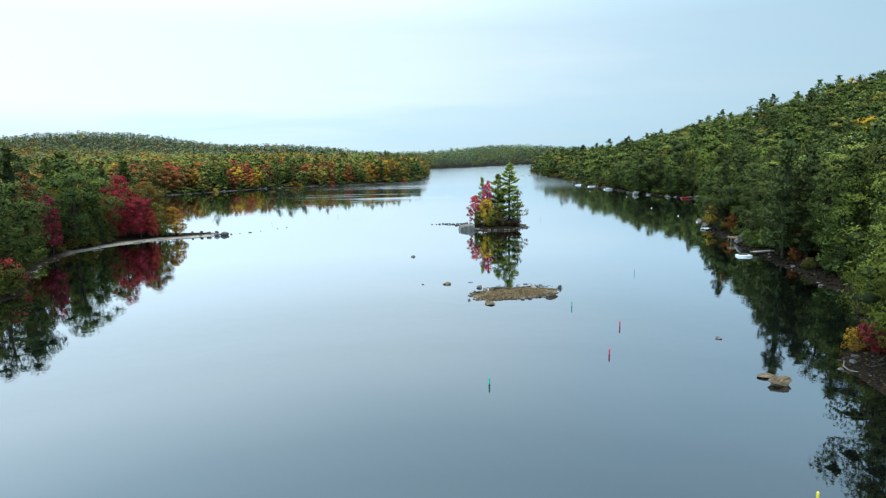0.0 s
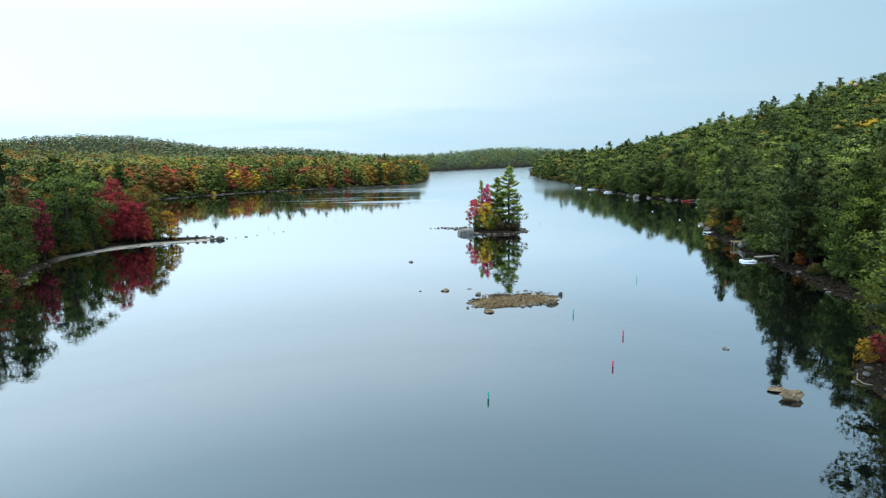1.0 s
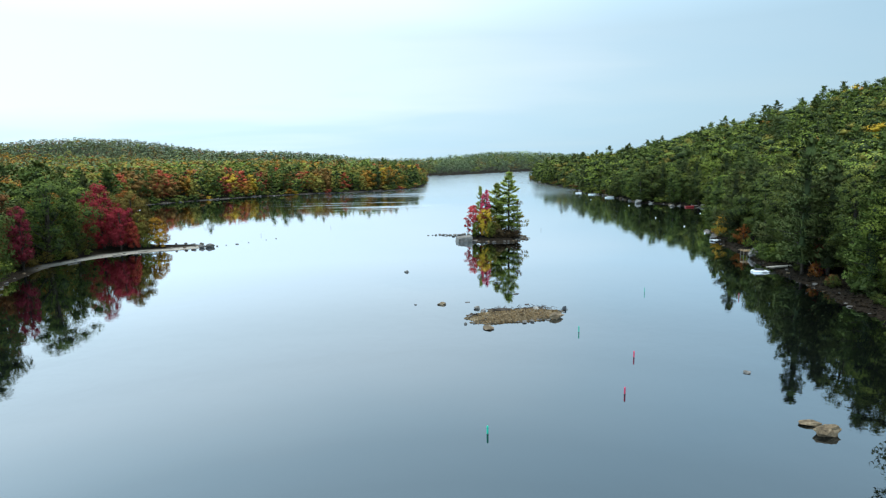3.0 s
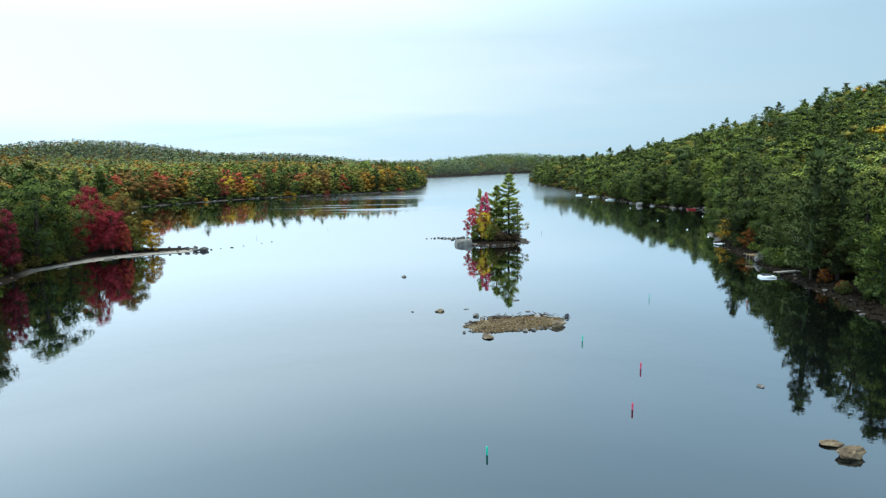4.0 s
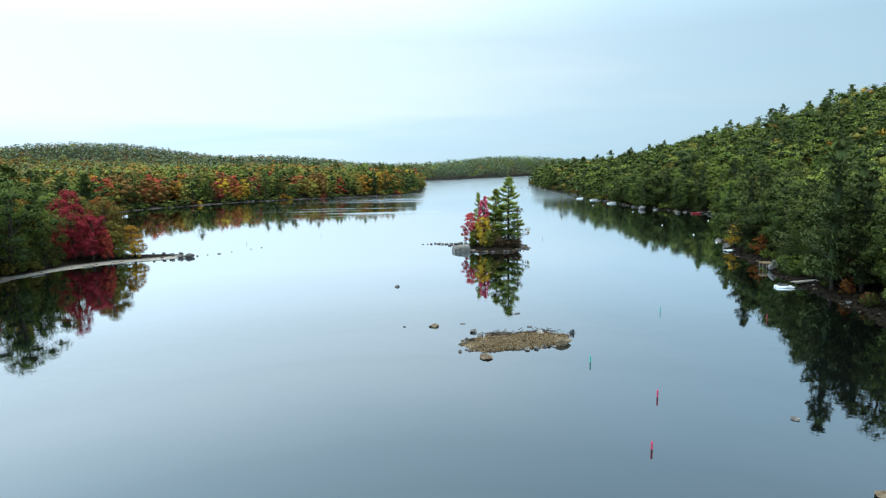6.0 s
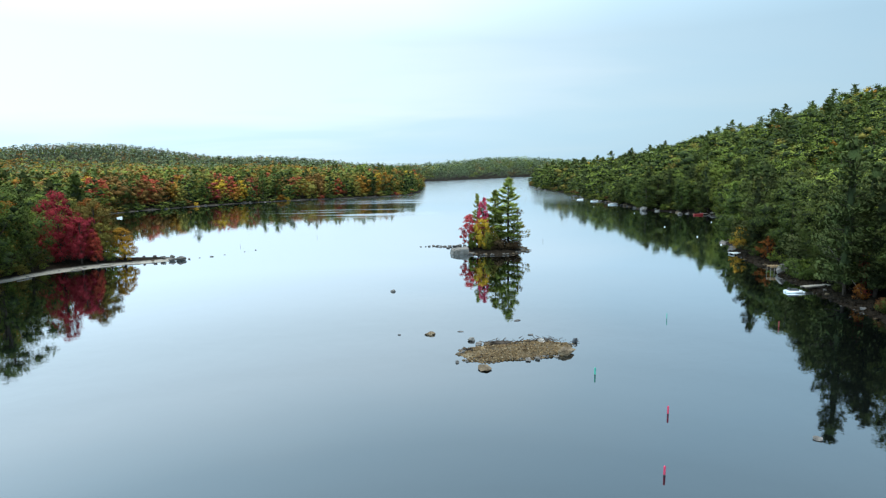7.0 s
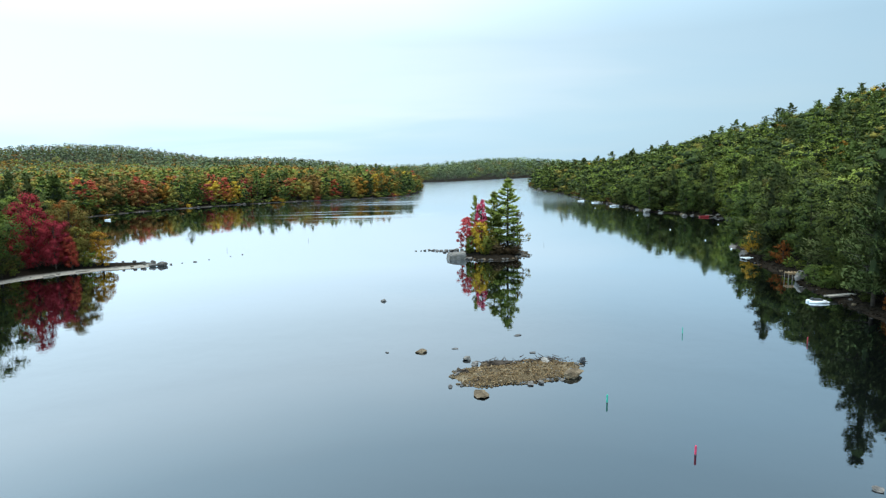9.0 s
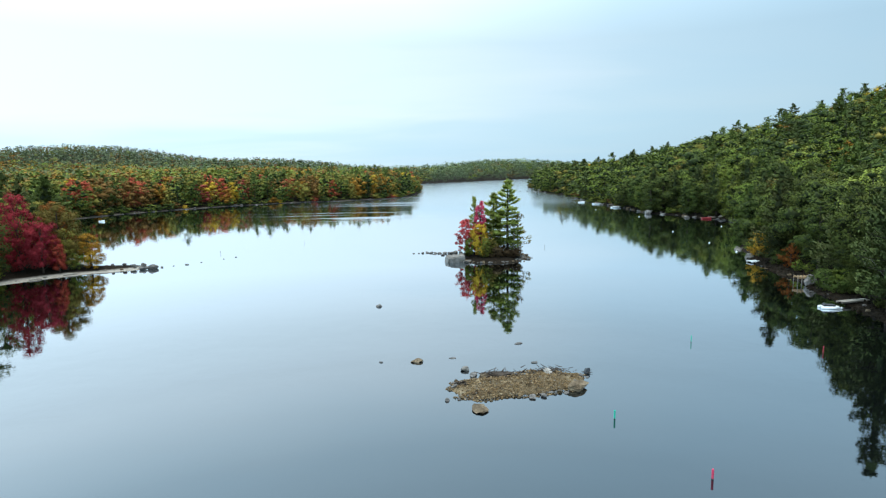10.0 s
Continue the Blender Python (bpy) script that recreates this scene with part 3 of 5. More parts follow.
def broadleaf(seed, h, w, count, low=0.18, leaf=0.42, lobes=14, slim=1.0, wood=True, core=0, flat=0.74, cone=False, limbs=2, shell=0.72):
    """A broad-leaved tree: trunk with limbs, and an uneven crown of billowing lobes set with leaf clumps."""
    rng = np.random.default_rng(seed)
    lean = rng.normal(0, 0.04, 2) * h
    mid, half = h * (low + 1) / 2, h * (1 - low) / 2
    ph = rng.uniform(0, 6.28, 3)
    cs, rs, fl = [], [], []
    for i in range(lobes):
        zz = -0.93 + 1.80 * (i + 0.5) / lobes + rng.normal(0, 0.05)
        ring = (1.08 * max(0.0, 1 - (zz + 0.95) / 1.9) ** 0.72 + 0.06) * slim if cone else (max(0.0, 1 - max(0, zz) ** 1.7) ** 0.7 if zz > 0 else 1 - 0.35 * abs(zz) ** 2) * slim
        a = i * 2.4 + rng.uniform(-0.6, 0.6)
        uneven = 1 + 0.22 * math.sin(a + ph[0]) + 0.16 * math.sin(2 * a + ph[1] + 2 * zz) + 0.10 * math.sin(3 * a + ph[2])
        rad = ring * w / 2 * uneven * (rng.uniform(0.55, 0.86) if i % 4 else rng.uniform(0.15, 0.4))
        fl.append(flat + (0.95 - flat) * max(0.0, zz) ** 2 if cone else flat)
        cs.append((math.cos(a) * rad + lean[0] * (1 + zz) / 2, math.sin(a) * rad + lean[1] * (1 + zz) / 2, mid + zz * half * 0.9))
        rs.append(w * rng.uniform(0.10, 0.215) * (1.15 - 0.55 * (zz + 1) / 2 if cone else 1.12 - 0.3 * max(0, zz)) * (14 / lobes) ** 0.25 * (1.25 if lobes < 7 else 1.0))
    cs, rs = np.array(cs), np.array(rs)
    fl = np.stack([np.ones(lobes), np.ones(lobes), fl], 1)
    share = rs ** 2 / (rs ** 2).sum()
    k = count * 2
    which = rng.choice(lobes, size=k, p=share)
    away = cs - (lean[0] / 2, lean[1] / 2, mid)
    away /= np.linalg.norm(away, axis=1, keepdims=True) + 1e-6
    dirs = rng.normal(size=(k, 3)) + 0.55 * away[which] + (0, 0, 0.2)
    dirs /= np.linalg.norm(dirs, axis=1, keepdims=True)
    p = cs[which] + dirs * (rs[which] * rng.uniform(shell, 1.30, k))[:, None] * fl[which]
    gap = np.linalg.norm((p[:, None] - cs[None]) / fl[None], axis=2) / rs[None]
    gap[np.arange(k), which] = 9
    keep = (gap.min(1) > shell) & (p[:, 2] > h * low * 0.4)
    p, dirs = p[keep][:count], dirs[keep][:count]
    nrm = dirs + rng.normal(0, 0.42, p.shape) + (0, 0, 0.2)
    leaves = clump_tris(p, nrm, leaf, rng, soft=(0.75 if core is not None else 0.35) * dirs * (1, 1, 1 / flat ** 0.6) + (0.6 if core is not None else 1.0) * unit(p - (lean[0] / 2, lean[1] / 2, mid)))
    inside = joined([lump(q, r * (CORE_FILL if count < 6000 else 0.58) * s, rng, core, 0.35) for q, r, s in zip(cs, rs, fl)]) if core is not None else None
    crown = (leaves, inside)
    if not wood:
        return crown, None
    r = 0.016 * h + 0.03 * min(1.0, h / 10)
    bits = [tube([(0, 0, -0.4), (lean[0] * 0.3, lean[1] * 0.3, h * 0.3), (lean[0] * 0.7, lean[1] * 0.7, h * 0.6), (lean[0], lean[1], h * 0.86)], [r * 1.25, r, r * 0.6, r * 0.15], 6)]
    for i in range(0, lobes, limbs):
        z0 = max(h * low * 0.8, cs[i][2] - h * 0.2)
        k = z0 / h
        s = np.array([lean[0] * k, lean[1] * k, z0])
        e = cs[i] * (0.85, 0.85, 1)
        bits.append(tube([s, (s * 0.5 + e * 0.5) + (0, 0, -0.02 * h), e], [r * 0.45, r * 0.3, r * 0.08], 4))
    return crown, joined(bits)


def plumes(p, d, up, length, width, soft, rng):
    """One needle plume at each place p: a slim three-cornered spray pointing along d, lying across up."""
    k = len(p)
    d, n = unit(d), unit(up)
    side = unit(np.cross(d, n))
    length = (length * rng.uniform(0.65, 1.35, k))[:, None]
    wide = length * width * rng.uniform(0.7, 1.3, (k, 1))
    out = np.empty((k, 3, 3))
    out[:, 0] = p - side * wide - d * length * 0.35
    out[:, 1] = p + side * wide - d * length * rng.uniform(0.05, 0.4, (k, 1))
    out[:, 2] = p + d * length
    soft = unit(unit(soft) + rng.normal(0, 0.12, (k, 3)))
    wrong = (np.cross(out[:, 1] - out[:, 0], out[:, 2] - out[:, 0]) * soft).sum(1) < 0
    out[wrong] = out[wrong][:, ::-1]
    return out.reshape(-1, 3), np.arange(k * 3).reshape(-1, 3), np.repeat(soft, 3, 0)


def pine(seed, h, w, count, low=0.12, leaf=0.9, levels=12, ragged=0.3, wood=True, power=0.8, boughs=5.0, skip=0.12, lift=0.4, thick=0.12, width=0.5, fill=0.34, bare=0.2, rings=7, round_top=0.3, twigs=1):
    """A white pine: whorls of level boughs, rising towards the top, each a flat fan of needle plumes; ragged in outline."""
    rng = np.random.default_rng(seed)
    lean = rng.normal(0, 0.02, 2) * h
    r = 0.012 * h + 0.03 * min(1.0, h / 10)
    bits = [tube([(0, 0, -0.4), (lean[0] * 0.5, lean[1] * 0.5, h * 0.5), (lean[0], lean[1], h * 0.97)], [r * 1.3, r * 0.85, r * 0.15], 6)]
    plan = []
    lop = rng.uniform(0, 6.28)
    for i in range(levels):
        f = (i + rng.uniform(-0.25, 0.25)) / (levels - 1)
        f = min(max(f, 0.0), 0.97)
        z = h * (low + (0.97 - low) * f)
        taper = (1 - f) ** power * (1 - round_top) + round_top * math.sqrt(max(0.0, 1 - f ** 2.2))
        reach = w / 2 * (taper * (1 - 0.3 * f) * (1 - 0.35 * max(0, 0.25 - f) / 0.25) + 0.06)
        n = max(3, int(round(boughs * (0.75 + 0.5 * (1 - f)))))
        a0 = rng.uniform(0, 6.28)
        for j in range(n):
            if rng.random() < skip and f < 0.85:
                continue
            a = a0 + j * 6.283 / n + rng.uniform(-0.3, 0.3)
            plan.append((f, z + rng.normal(0, 0.022) * h, reach * (1 + rng.uniform(-ragged, ragged)) * (1 + 0.16 * math.cos(a - lop)), a))
    total = sum(p[2] + 0.05 * w for p in plan)
    at, way, up_of, soft = [], [], [], []
    for nth, (f0, z, reach, a) in enumerate(plan):
        k = z / h
        s = np.array([lean[0] * k, lean[1] * k, z])
        d = np.array([math.cos(a), math.sin(a), 0.0])
        side = np.array([-d[1], d[0], 0.0])
        rise = lift * (0.15 + 1.3 * f0 ** 1.5) * rng.uniform(0.6, 1.4) * reach
        if wood and nth % twigs == 0:
            bits.append(tube([s, s + d * reach * 0.55 + (0, 0, rise * 0.35), s + d * reach * 0.97 + (0, 0, rise)], [r * 0.32, r * 0.2, r * 0.05], 3))
        m = max(3, int(count * (reach + 0.05 * w) / total))
        f = bare + (1.0 - bare) * rng.uniform(0, 1, m) ** 0.75
        half = (0.40 * reach + 0.02 * w) * np.sin(np.clip(f, 0.12, 1) * 2.75)
        lat = rng.uniform(-1, 1, m)
        p = s + d * (f * reach)[:, None] + side * (lat * half)[:, None]
        p[:, 2] += rise * f ** 1.6 + np.abs(rng.normal(0, thick, m)) * reach
        at.append(p)
        way.append(d * 0.8 + side * (lat * 0.9)[:, None] + np.stack([rng.normal(0, 0.35, m), rng.normal(0, 0.35, m), rng.uniform(0.0, 0.95, m)], 1))
        up_of.append(np.stack([d[0] * 0.25 + rng.normal(0, 0.5, m), d[1] * 0.25 + rng.normal(0, 0.5, m), np.ones(m)], 1))
        soft.append(np.tile(d * 0.55 + (0, 0, 0.85), (m, 1)))
    m = max(5, count // 14)
    f, a = rng.uniform(0, 1, m), rng.uniform(0, 6.28, m)
    out = np.stack([np.cos(a), np.sin(a), np.zeros(m)], 1)
    at.append(out * (f * 0.10 * w)[:, None] + np.stack([np.full(m, lean[0]), np.full(m, lean[1]), h * (0.985 - 0.12 * f)], 1))
    way.append(out * 0.6 + (0, 0, 1.0))
    up_of.append(out + (0, 0, 0.2))
    soft.append(out * 0.6 + (0, 0, 0.6))
    leaves = plumes(np.concatenate(at), np.concatenate(way), np.concatenate(up_of), leaf, width, np.concatenate(soft), rng)
    inside = None
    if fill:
        # the heart of the tree: a ragged cone whose dark colour stands for shade
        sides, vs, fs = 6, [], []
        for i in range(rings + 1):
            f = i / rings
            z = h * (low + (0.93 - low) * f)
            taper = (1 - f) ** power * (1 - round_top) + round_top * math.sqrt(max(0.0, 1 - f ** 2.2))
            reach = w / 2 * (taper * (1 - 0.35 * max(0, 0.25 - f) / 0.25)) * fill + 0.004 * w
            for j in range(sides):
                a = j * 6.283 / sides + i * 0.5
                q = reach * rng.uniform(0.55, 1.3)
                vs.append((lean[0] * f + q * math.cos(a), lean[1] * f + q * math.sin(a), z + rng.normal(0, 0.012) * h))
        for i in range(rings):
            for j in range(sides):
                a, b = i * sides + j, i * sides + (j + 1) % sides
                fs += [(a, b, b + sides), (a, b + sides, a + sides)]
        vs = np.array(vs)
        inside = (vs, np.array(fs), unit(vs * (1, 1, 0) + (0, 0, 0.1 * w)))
    return (leaves, inside), (joined(bits) if wood else None)


def crown_arrays(crown):
    """Leaves and inner cores as one: verts, faces, normals, and which faces are core."""
    leaves, inside = crown
    if inside is None:
        return (*leaves, np.zeros(len(leaves[1]), int))
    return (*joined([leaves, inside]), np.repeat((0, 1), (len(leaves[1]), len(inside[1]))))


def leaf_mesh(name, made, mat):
    v, f, n, core_face = crown_arrays(made)
    return mesh_from(name, v, f, [mat, "inner_shade"], core_face, smooth=True, normals=n)


# templates of the trees that stand alone, each of unit use: (kind, height, crown mesh, trunk mesh)
TEMPLATES = {}


def template(key, made, mat="leaf_green", bark="bark"):
    leaves, wood = made
    TEMPLATES[key] = (leaf_mesh("crown", leaves, mat), mesh_from("trunk", wood[0], wood[1], [bark], smooth=True))


BROAD = ((14, 9.5, 1.0), (15, 8.5, 0.95), (12, 9.0, 1.0), (16, 8.0, 0.9), (13, 7.5, 1.0))
for i, (h, w, slim) in enumerate(BROAD):
    template(("broad", i), broadleaf(10 + i, h, w, 6800, low=0.06, leaf=0.140, lobes=38 + 3 * i, slim=slim))
    template(("broad_near", i), broadleaf(30 + i, h, w, 10500, low=0.05, leaf=0.115, lobes=44 + 3 * i, slim=slim))
    template(("broad_far", i), broadleaf(20 + i, h, w, 4800, low=0.05, leaf=0.155, lobes=32 + i, slim=slim, limbs=6))
PINES = ((19, 8.6), (17, 7.6), (21, 9.0))
for i, (h, w) in enumerate(PINES):
    w *= 1.15
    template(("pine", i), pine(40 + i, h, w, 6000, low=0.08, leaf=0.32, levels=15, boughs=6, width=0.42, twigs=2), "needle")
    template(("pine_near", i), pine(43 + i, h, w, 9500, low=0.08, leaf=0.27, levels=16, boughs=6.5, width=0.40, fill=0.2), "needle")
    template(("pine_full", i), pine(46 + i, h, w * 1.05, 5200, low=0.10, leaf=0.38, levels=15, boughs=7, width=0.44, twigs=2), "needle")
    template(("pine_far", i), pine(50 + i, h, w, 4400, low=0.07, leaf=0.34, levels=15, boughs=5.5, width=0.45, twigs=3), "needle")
for i, (h, w) in enumerate(((4.5, 4.6), (3.2, 4.0), (5.5, 4.5))):
    template(("bush", i), broadleaf(60 + i, h, w, 900, low=0.0, leaf=0.17, lobes=22, limbs=4, core=None, shell=0.3))

NAMES = {
    "leaf_green": ("broadleaf_tree", "green broad-leaved tree with a rounded crown"),
    "leaf_deep": ("broadleaf_tree", "dark green broad-leaved tree with a dense crown"),
    "leaf_light": ("broadleaf_tree", "light green broad-leaved tree with a loose crown"),
    "leaf_olive": ("broadleaf_tree", "olive-yellow tree beginning to turn for autumn"),
    "leaf_yellow": ("birch_tree", "bright yellow autumn tree with light foliage"),
    "leaf_orange": ("maple_tree", "orange autumn maple tree with a rounded crown"),
    "leaf_rust": ("maple_tree", "rust-brown autumn maple tree with a dull crown"),
    "leaf_red": ("maple_tree", "bright red autumn maple tree"),
    "leaf_scarlet": ("maple_tree", "slender hot-pink and red autumn maple tree"),
    "leaf_crimson": ("maple_tree", "deep crimson autumn maple tree with a wide crown"),
    "leaf_pink": ("maple_tree", "pinkish-red autumn maple tree with sparse leaves"),
    "needle": ("pine_tree", "tall green white pine with level ragged boughs"),
    "needle_sunlit": ("pine_tree", "sunlit yellow-green white pine with layered open boughs"),
    "needle_blue": ("pine_tree", "dark blue-green pine with level boughs"),
    "brush_brown": ("shrub", "low brown twiggy shrub"),
}


def tree(kind, which, x, y, height, mat, wide=1.0, turn=None, z=None, group=""):
    """One tree of the given template, scaled to its height, standing on the ground."""
    crown, trunk = TEMPLATES[(kind, which)]
    rng = random.Random(int(x * 97 + y * 31))
    base = {"broad": (14, 15, 12, 16, 13), "pine": (19, 17, 21), "pine_full": (19, 17, 21), "bush": (4.5, 3.2, 5.5)}.get(kind.removesuffix("_far").removesuffix("_near"), (1.0,) * 9)[which]
    k = height / base
    m = pose(x, y, (ground_z(x, y) if z is None else z) - 0.05, 0, 0, rng.uniform(0, 360) if turn is None else turn)
    name, label = NAMES[mat]
    if kind == "bush":
        name, label = "shrub", label.replace("tree", "shrub").replace("tall ", "").replace("maple shrub", "maple shrub")
    ob = empty(name, m, label, "shrub" if kind == "bush" else "tree", group)
    for n, me in (("trunk", trunk), ("crown", crown)):
        c = put(n, me, ob, Matrix.Diagonal((k * wide, k * wide, k, 1)))
        if n == "crown":
            for slot in list(c.material_slots)[:1 if "green" in label else 2]:
                slot.link = "OBJECT"
                slot.material = MATS[mat]
    return ob


# woods: many trees of each stretch, joined into one piece of forest
WOOD_MATS = ["bark", "leaf_green", "leaf_deep", "leaf_light", "leaf_olive", "leaf_yellow", "leaf_orange", "leaf_rust", "leaf_red", "leaf_crimson", "needle", "needle_blue", "needle_sunlit", "leaf_haze", "inner_shade"]


def palette(rng, autumn, conifer):
    u = rng.random()
    if u < conifer:
        return "needle" if rng.random() < 0.6 else "needle_blue"
    u = rng.random()
    if u < autumn:
        return rng.choice(["leaf_olive"] * 5 + ["leaf_yellow"] * 2 + ["leaf_orange"] * 3 + ["leaf_rust"] * 4 + ["leaf_red", "leaf_crimson"])
    return rng.choice(["leaf_green", "leaf_green", "leaf_deep", "leaf_deep", "leaf_light"])


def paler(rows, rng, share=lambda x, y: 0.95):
    """Swaps most far trees to greyer foliage, with the haze of distance in its colour."""
    swap = {"leaf_deep": "leaf_haze", "leaf_green": "leaf_haze", "needle_blue": "leaf_haze", "needle": "leaf_haze", "leaf_crimson": "leaf_rust", "leaf_red": "leaf_rust", "leaf_yellow": "leaf_olive"}
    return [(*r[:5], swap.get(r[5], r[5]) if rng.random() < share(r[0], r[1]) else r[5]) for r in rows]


def woods(name, label, spots, leaf_count, leaf_size, seed, trunks=True, lobes=12, core=0, plume=2.1):
    """spots: rows of (x, y, z, height, width, material)."""
    rng = np.random.default_rng(seed)
    broad = [crown_arrays(broadleaf(200 + seed * 10 + i, 1.0, 0.62, leaf_count, 0.03, leaf_size, lobes, wood=False, flat=0.85, core=core)[0]) for i in range(6)]
    conif = [crown_arrays(pine(300 + seed * 10 + i, 1.0, 0.50, leaf_count, 0.05, leaf_size * plume, levels=13 + i % 3, boughs=4.4, wood=False, ragged=0.35, width=0.48,
                               fill=0, bare=0.0, round_top=(0.25, 0.5, 0.7)[i % 3])[0]) for i in range(6)]
    if core is None:
        conif = [crown_arrays(broadleaf(300 + seed * 10 + i, 1.0, 0.50, leaf_count, 0.06, leaf_size, lobes + 3, wood=False, flat=0.7, core=None, cone=True)[0]) for i in range(6)]
    tv, tf = tube([(0, 0, -0.05), (0, 0, 0.8)], [0.016, 0.004], 4)
    tn = unit(tv * (1, 1, 0))
    vs, fs, ns, idx, at = [], [], [], [], 0
    for x, y, z, h, w, mat in spots:
        pool = conif if mat.startswith("needle") else broad
        v, f, n, core_face = pool[rng.integers(len(pool))]
        a = rng.uniform(0, 6.28)
        c, s = math.cos(a), math.sin(a)
        sx = w * 1.12 / (0.50 if pool is conif else 0.62)
        rot = np.array([[c * sx, s * sx, 0], [-s * sx, c * sx, 0], [0, 0, h]])
        vs.append(v @ rot + (x, y, z))
        fs.append(f + at)
        ns.append(n @ np.array([[c, s, 0], [-s, c, 0], [0, 0, 1]]))
        # cores of green trees get the painted shade, others their leaf colour
        shaded = core_face.astype(bool) & (mat in ("leaf_green", "leaf_deep", "leaf_light", "needle", "needle_blue"))
        idx.append(np.where(shaded, WOOD_MATS.index("inner_shade"), WOOD_MATS.index(mat)))
        at += len(v)
        if trunks:
            vs.append(tv * h + (x, y, z))
            fs.append(tf + at)
            ns.append(tn)
            idx.append(np.zeros(len(tf), int))
            at += len(tv)
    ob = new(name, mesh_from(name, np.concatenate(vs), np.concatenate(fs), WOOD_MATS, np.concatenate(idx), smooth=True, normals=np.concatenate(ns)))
    return tagged(ob, label, "woods", kind="stuff")


def scatter(x0, x1, y0, y1, step, seed, keep):
    """Jittered spots on land inside the box for which keep(x, y, d) holds: rows of x, y, z, d."""
    rng = np.random.default_rng(seed)
    gx, gy = np.meshgrid(np.arange(x0, x1, step), np.arange(y0, y1, step * 0.9))
    gx = gx + (np.arange(gx.shape[0]) % 2)[:, None] * step * 0.5
    x = (gx + rng.uniform(-0.36, 0.36, gx.shape) * step).ravel()
    y = (gy + rng.uniform(-0.36, 0.36, gy.shape) * step).ravel()
    d = shore_distance(x, y)
    ok = keep(x, y, d)
    x, y, d = x[ok], y[ok], d[ok]
    return np.stack([x, y, land_height(x, y, d), d], 1)


def patch(x, y, s):
    return 0.5 + 0.5 * noise.noise(Vector((x * s, y * s, 3.7)))


# -- the east shore: trees one by one along the water, woods up the hill --
rng_e = random.Random(5)
EAST = scatter(28, 125, -20, 262, 6.4, 1, lambda x, y, d: (d > np.where(y < 84, 3.4, 1.8)) & (d < 24) & (x > 25) & (x < 24 + 0.8 * y))
for x, y, z, d in EAST:
    n = patch(x, y, 0.03)
    mat = palette(rng_e, 0.0, 0.2 + 0.2 * (n > 0.5))
    if rng_e.random() < 0.06:
        mat = rng_e.choice(["leaf_olive", "leaf_olive", "leaf_olive", "leaf_light", "leaf_yellow"])
    # near the water, darker foliage colours stand in for the bank's shade
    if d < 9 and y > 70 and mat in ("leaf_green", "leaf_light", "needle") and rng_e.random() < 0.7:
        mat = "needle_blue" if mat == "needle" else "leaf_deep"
    grow = (0.95 if d < 7 else 1.0) * (1.28 if y < 84 else 1.1 if y < 112 else 1.0)
    far = "_near" if y < 84 and y > 30 and d < 11 else "" if y < 112 and d < 9 else "_far"
    if mat.startswith("needle"):
        tree("pine" + far, rng_e.randrange(3), x, y, rng_e.uniform(13, 16.5) * grow, mat, rng_e.uniform(0.95, 1.25), group="trees of the east bank")
    else:
        tree("broad" + far, rng_e.randrange(5), x, y, rng_e.uniform(11.5, 15.5) * grow, mat, rng_e.uniform(0.95, 1.25), group="trees of the east bank")


# the front rank leans out over the water
KEEP_OPEN = ((62, 127), (57, 107), (56, 95.5), (54, 95), (60, 127), (96, 210), (54.5, 84), (61, 118.5), (64, 130), (97, 205), (53, 90))
for x, y, z, d in scatter(28, 100, 84, 262, 5.2, 17, lambda x, y, d: (d > 0.3) & (d < 2.2)):
    if min((x - p) ** 2 + (y - q) ** 2 for p, q in KEEP_OPEN) < 20:
        continue
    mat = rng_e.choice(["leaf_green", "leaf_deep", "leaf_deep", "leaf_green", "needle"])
    kind = ("pine" if mat == "needle" else "broad") + ("" if y < 112 else "_far")
    tree(kind, rng_e.randrange(3), x, y, rng_e.uniform(9.5, 14) * (1.12 if y < 105 else 1.0), mat, rng_e.uniform(1.1, 1.35) * (1.0 if y < 112 else 0.85), group="trees of the east bank")


def wood_rows(spots, rng, autumn, conifer, lo, hi, wide, drift=0.03):
    rows = []
    for x, y, z, d in spots:
        n = patch(x, y, drift)
        mat = palette(rng, autumn * (0.3 + 1.4 * patch(x + 500, y, drift * 1.7)), conifer * (0.3 + 1.5 * n))
        h = rng.uniform(lo, hi) * (1.03 if mat.startswith("needle") else 1.0) * (0.8 if d < 7 else 1.0)
        broad = 1.0 if mat.startswith("needle") else 1.32
        rows.append((x, y, z - 0.1, h / broad ** 0.35, h * wide * broad * rng.uniform(0.85, 1.2), mat))
    return rows


rng_w = random.Random(9)
hill = scatter(58, 300, 5, 300, 6.9, 2, lambda x, y, d: (d >= 24) & (x < np.where(y > 120, 292, 240)) & (x < 42 + 0.8 * np.maximum(y, 0)))
woods("hillside_woods", "dense green mixed forest climbing the east hill", [(*r[:5], {"leaf_red": "leaf_olive", "leaf_crimson": "leaf_light", "leaf_rust": "leaf_olive"}.get(r[5], r[5])) for r in wood_rows(hill, rng_w, 0.09, 0.24, 14.5, 18.5, 0.52)], 900, 0.0150, 1)
shore_n = scatter(70, 330, 262, 640, 7.4, 3, lambda x, y, d: (d > 1.6) & (d < 80) & (x < 225))
woods("north_east_woods", "green forest along the far east shore", [(*r[:5], {"leaf_red": "leaf_olive", "leaf_crimson": "leaf_olive", "leaf_rust": "leaf_olive", "leaf_light": "leaf_green"}.get(r[5], r[5])) for r in wood_rows(shore_n, rng_w, 0.08, 0.13, 13, 17.5, 0.56)], 330, 0.025, 2, lobes=10)

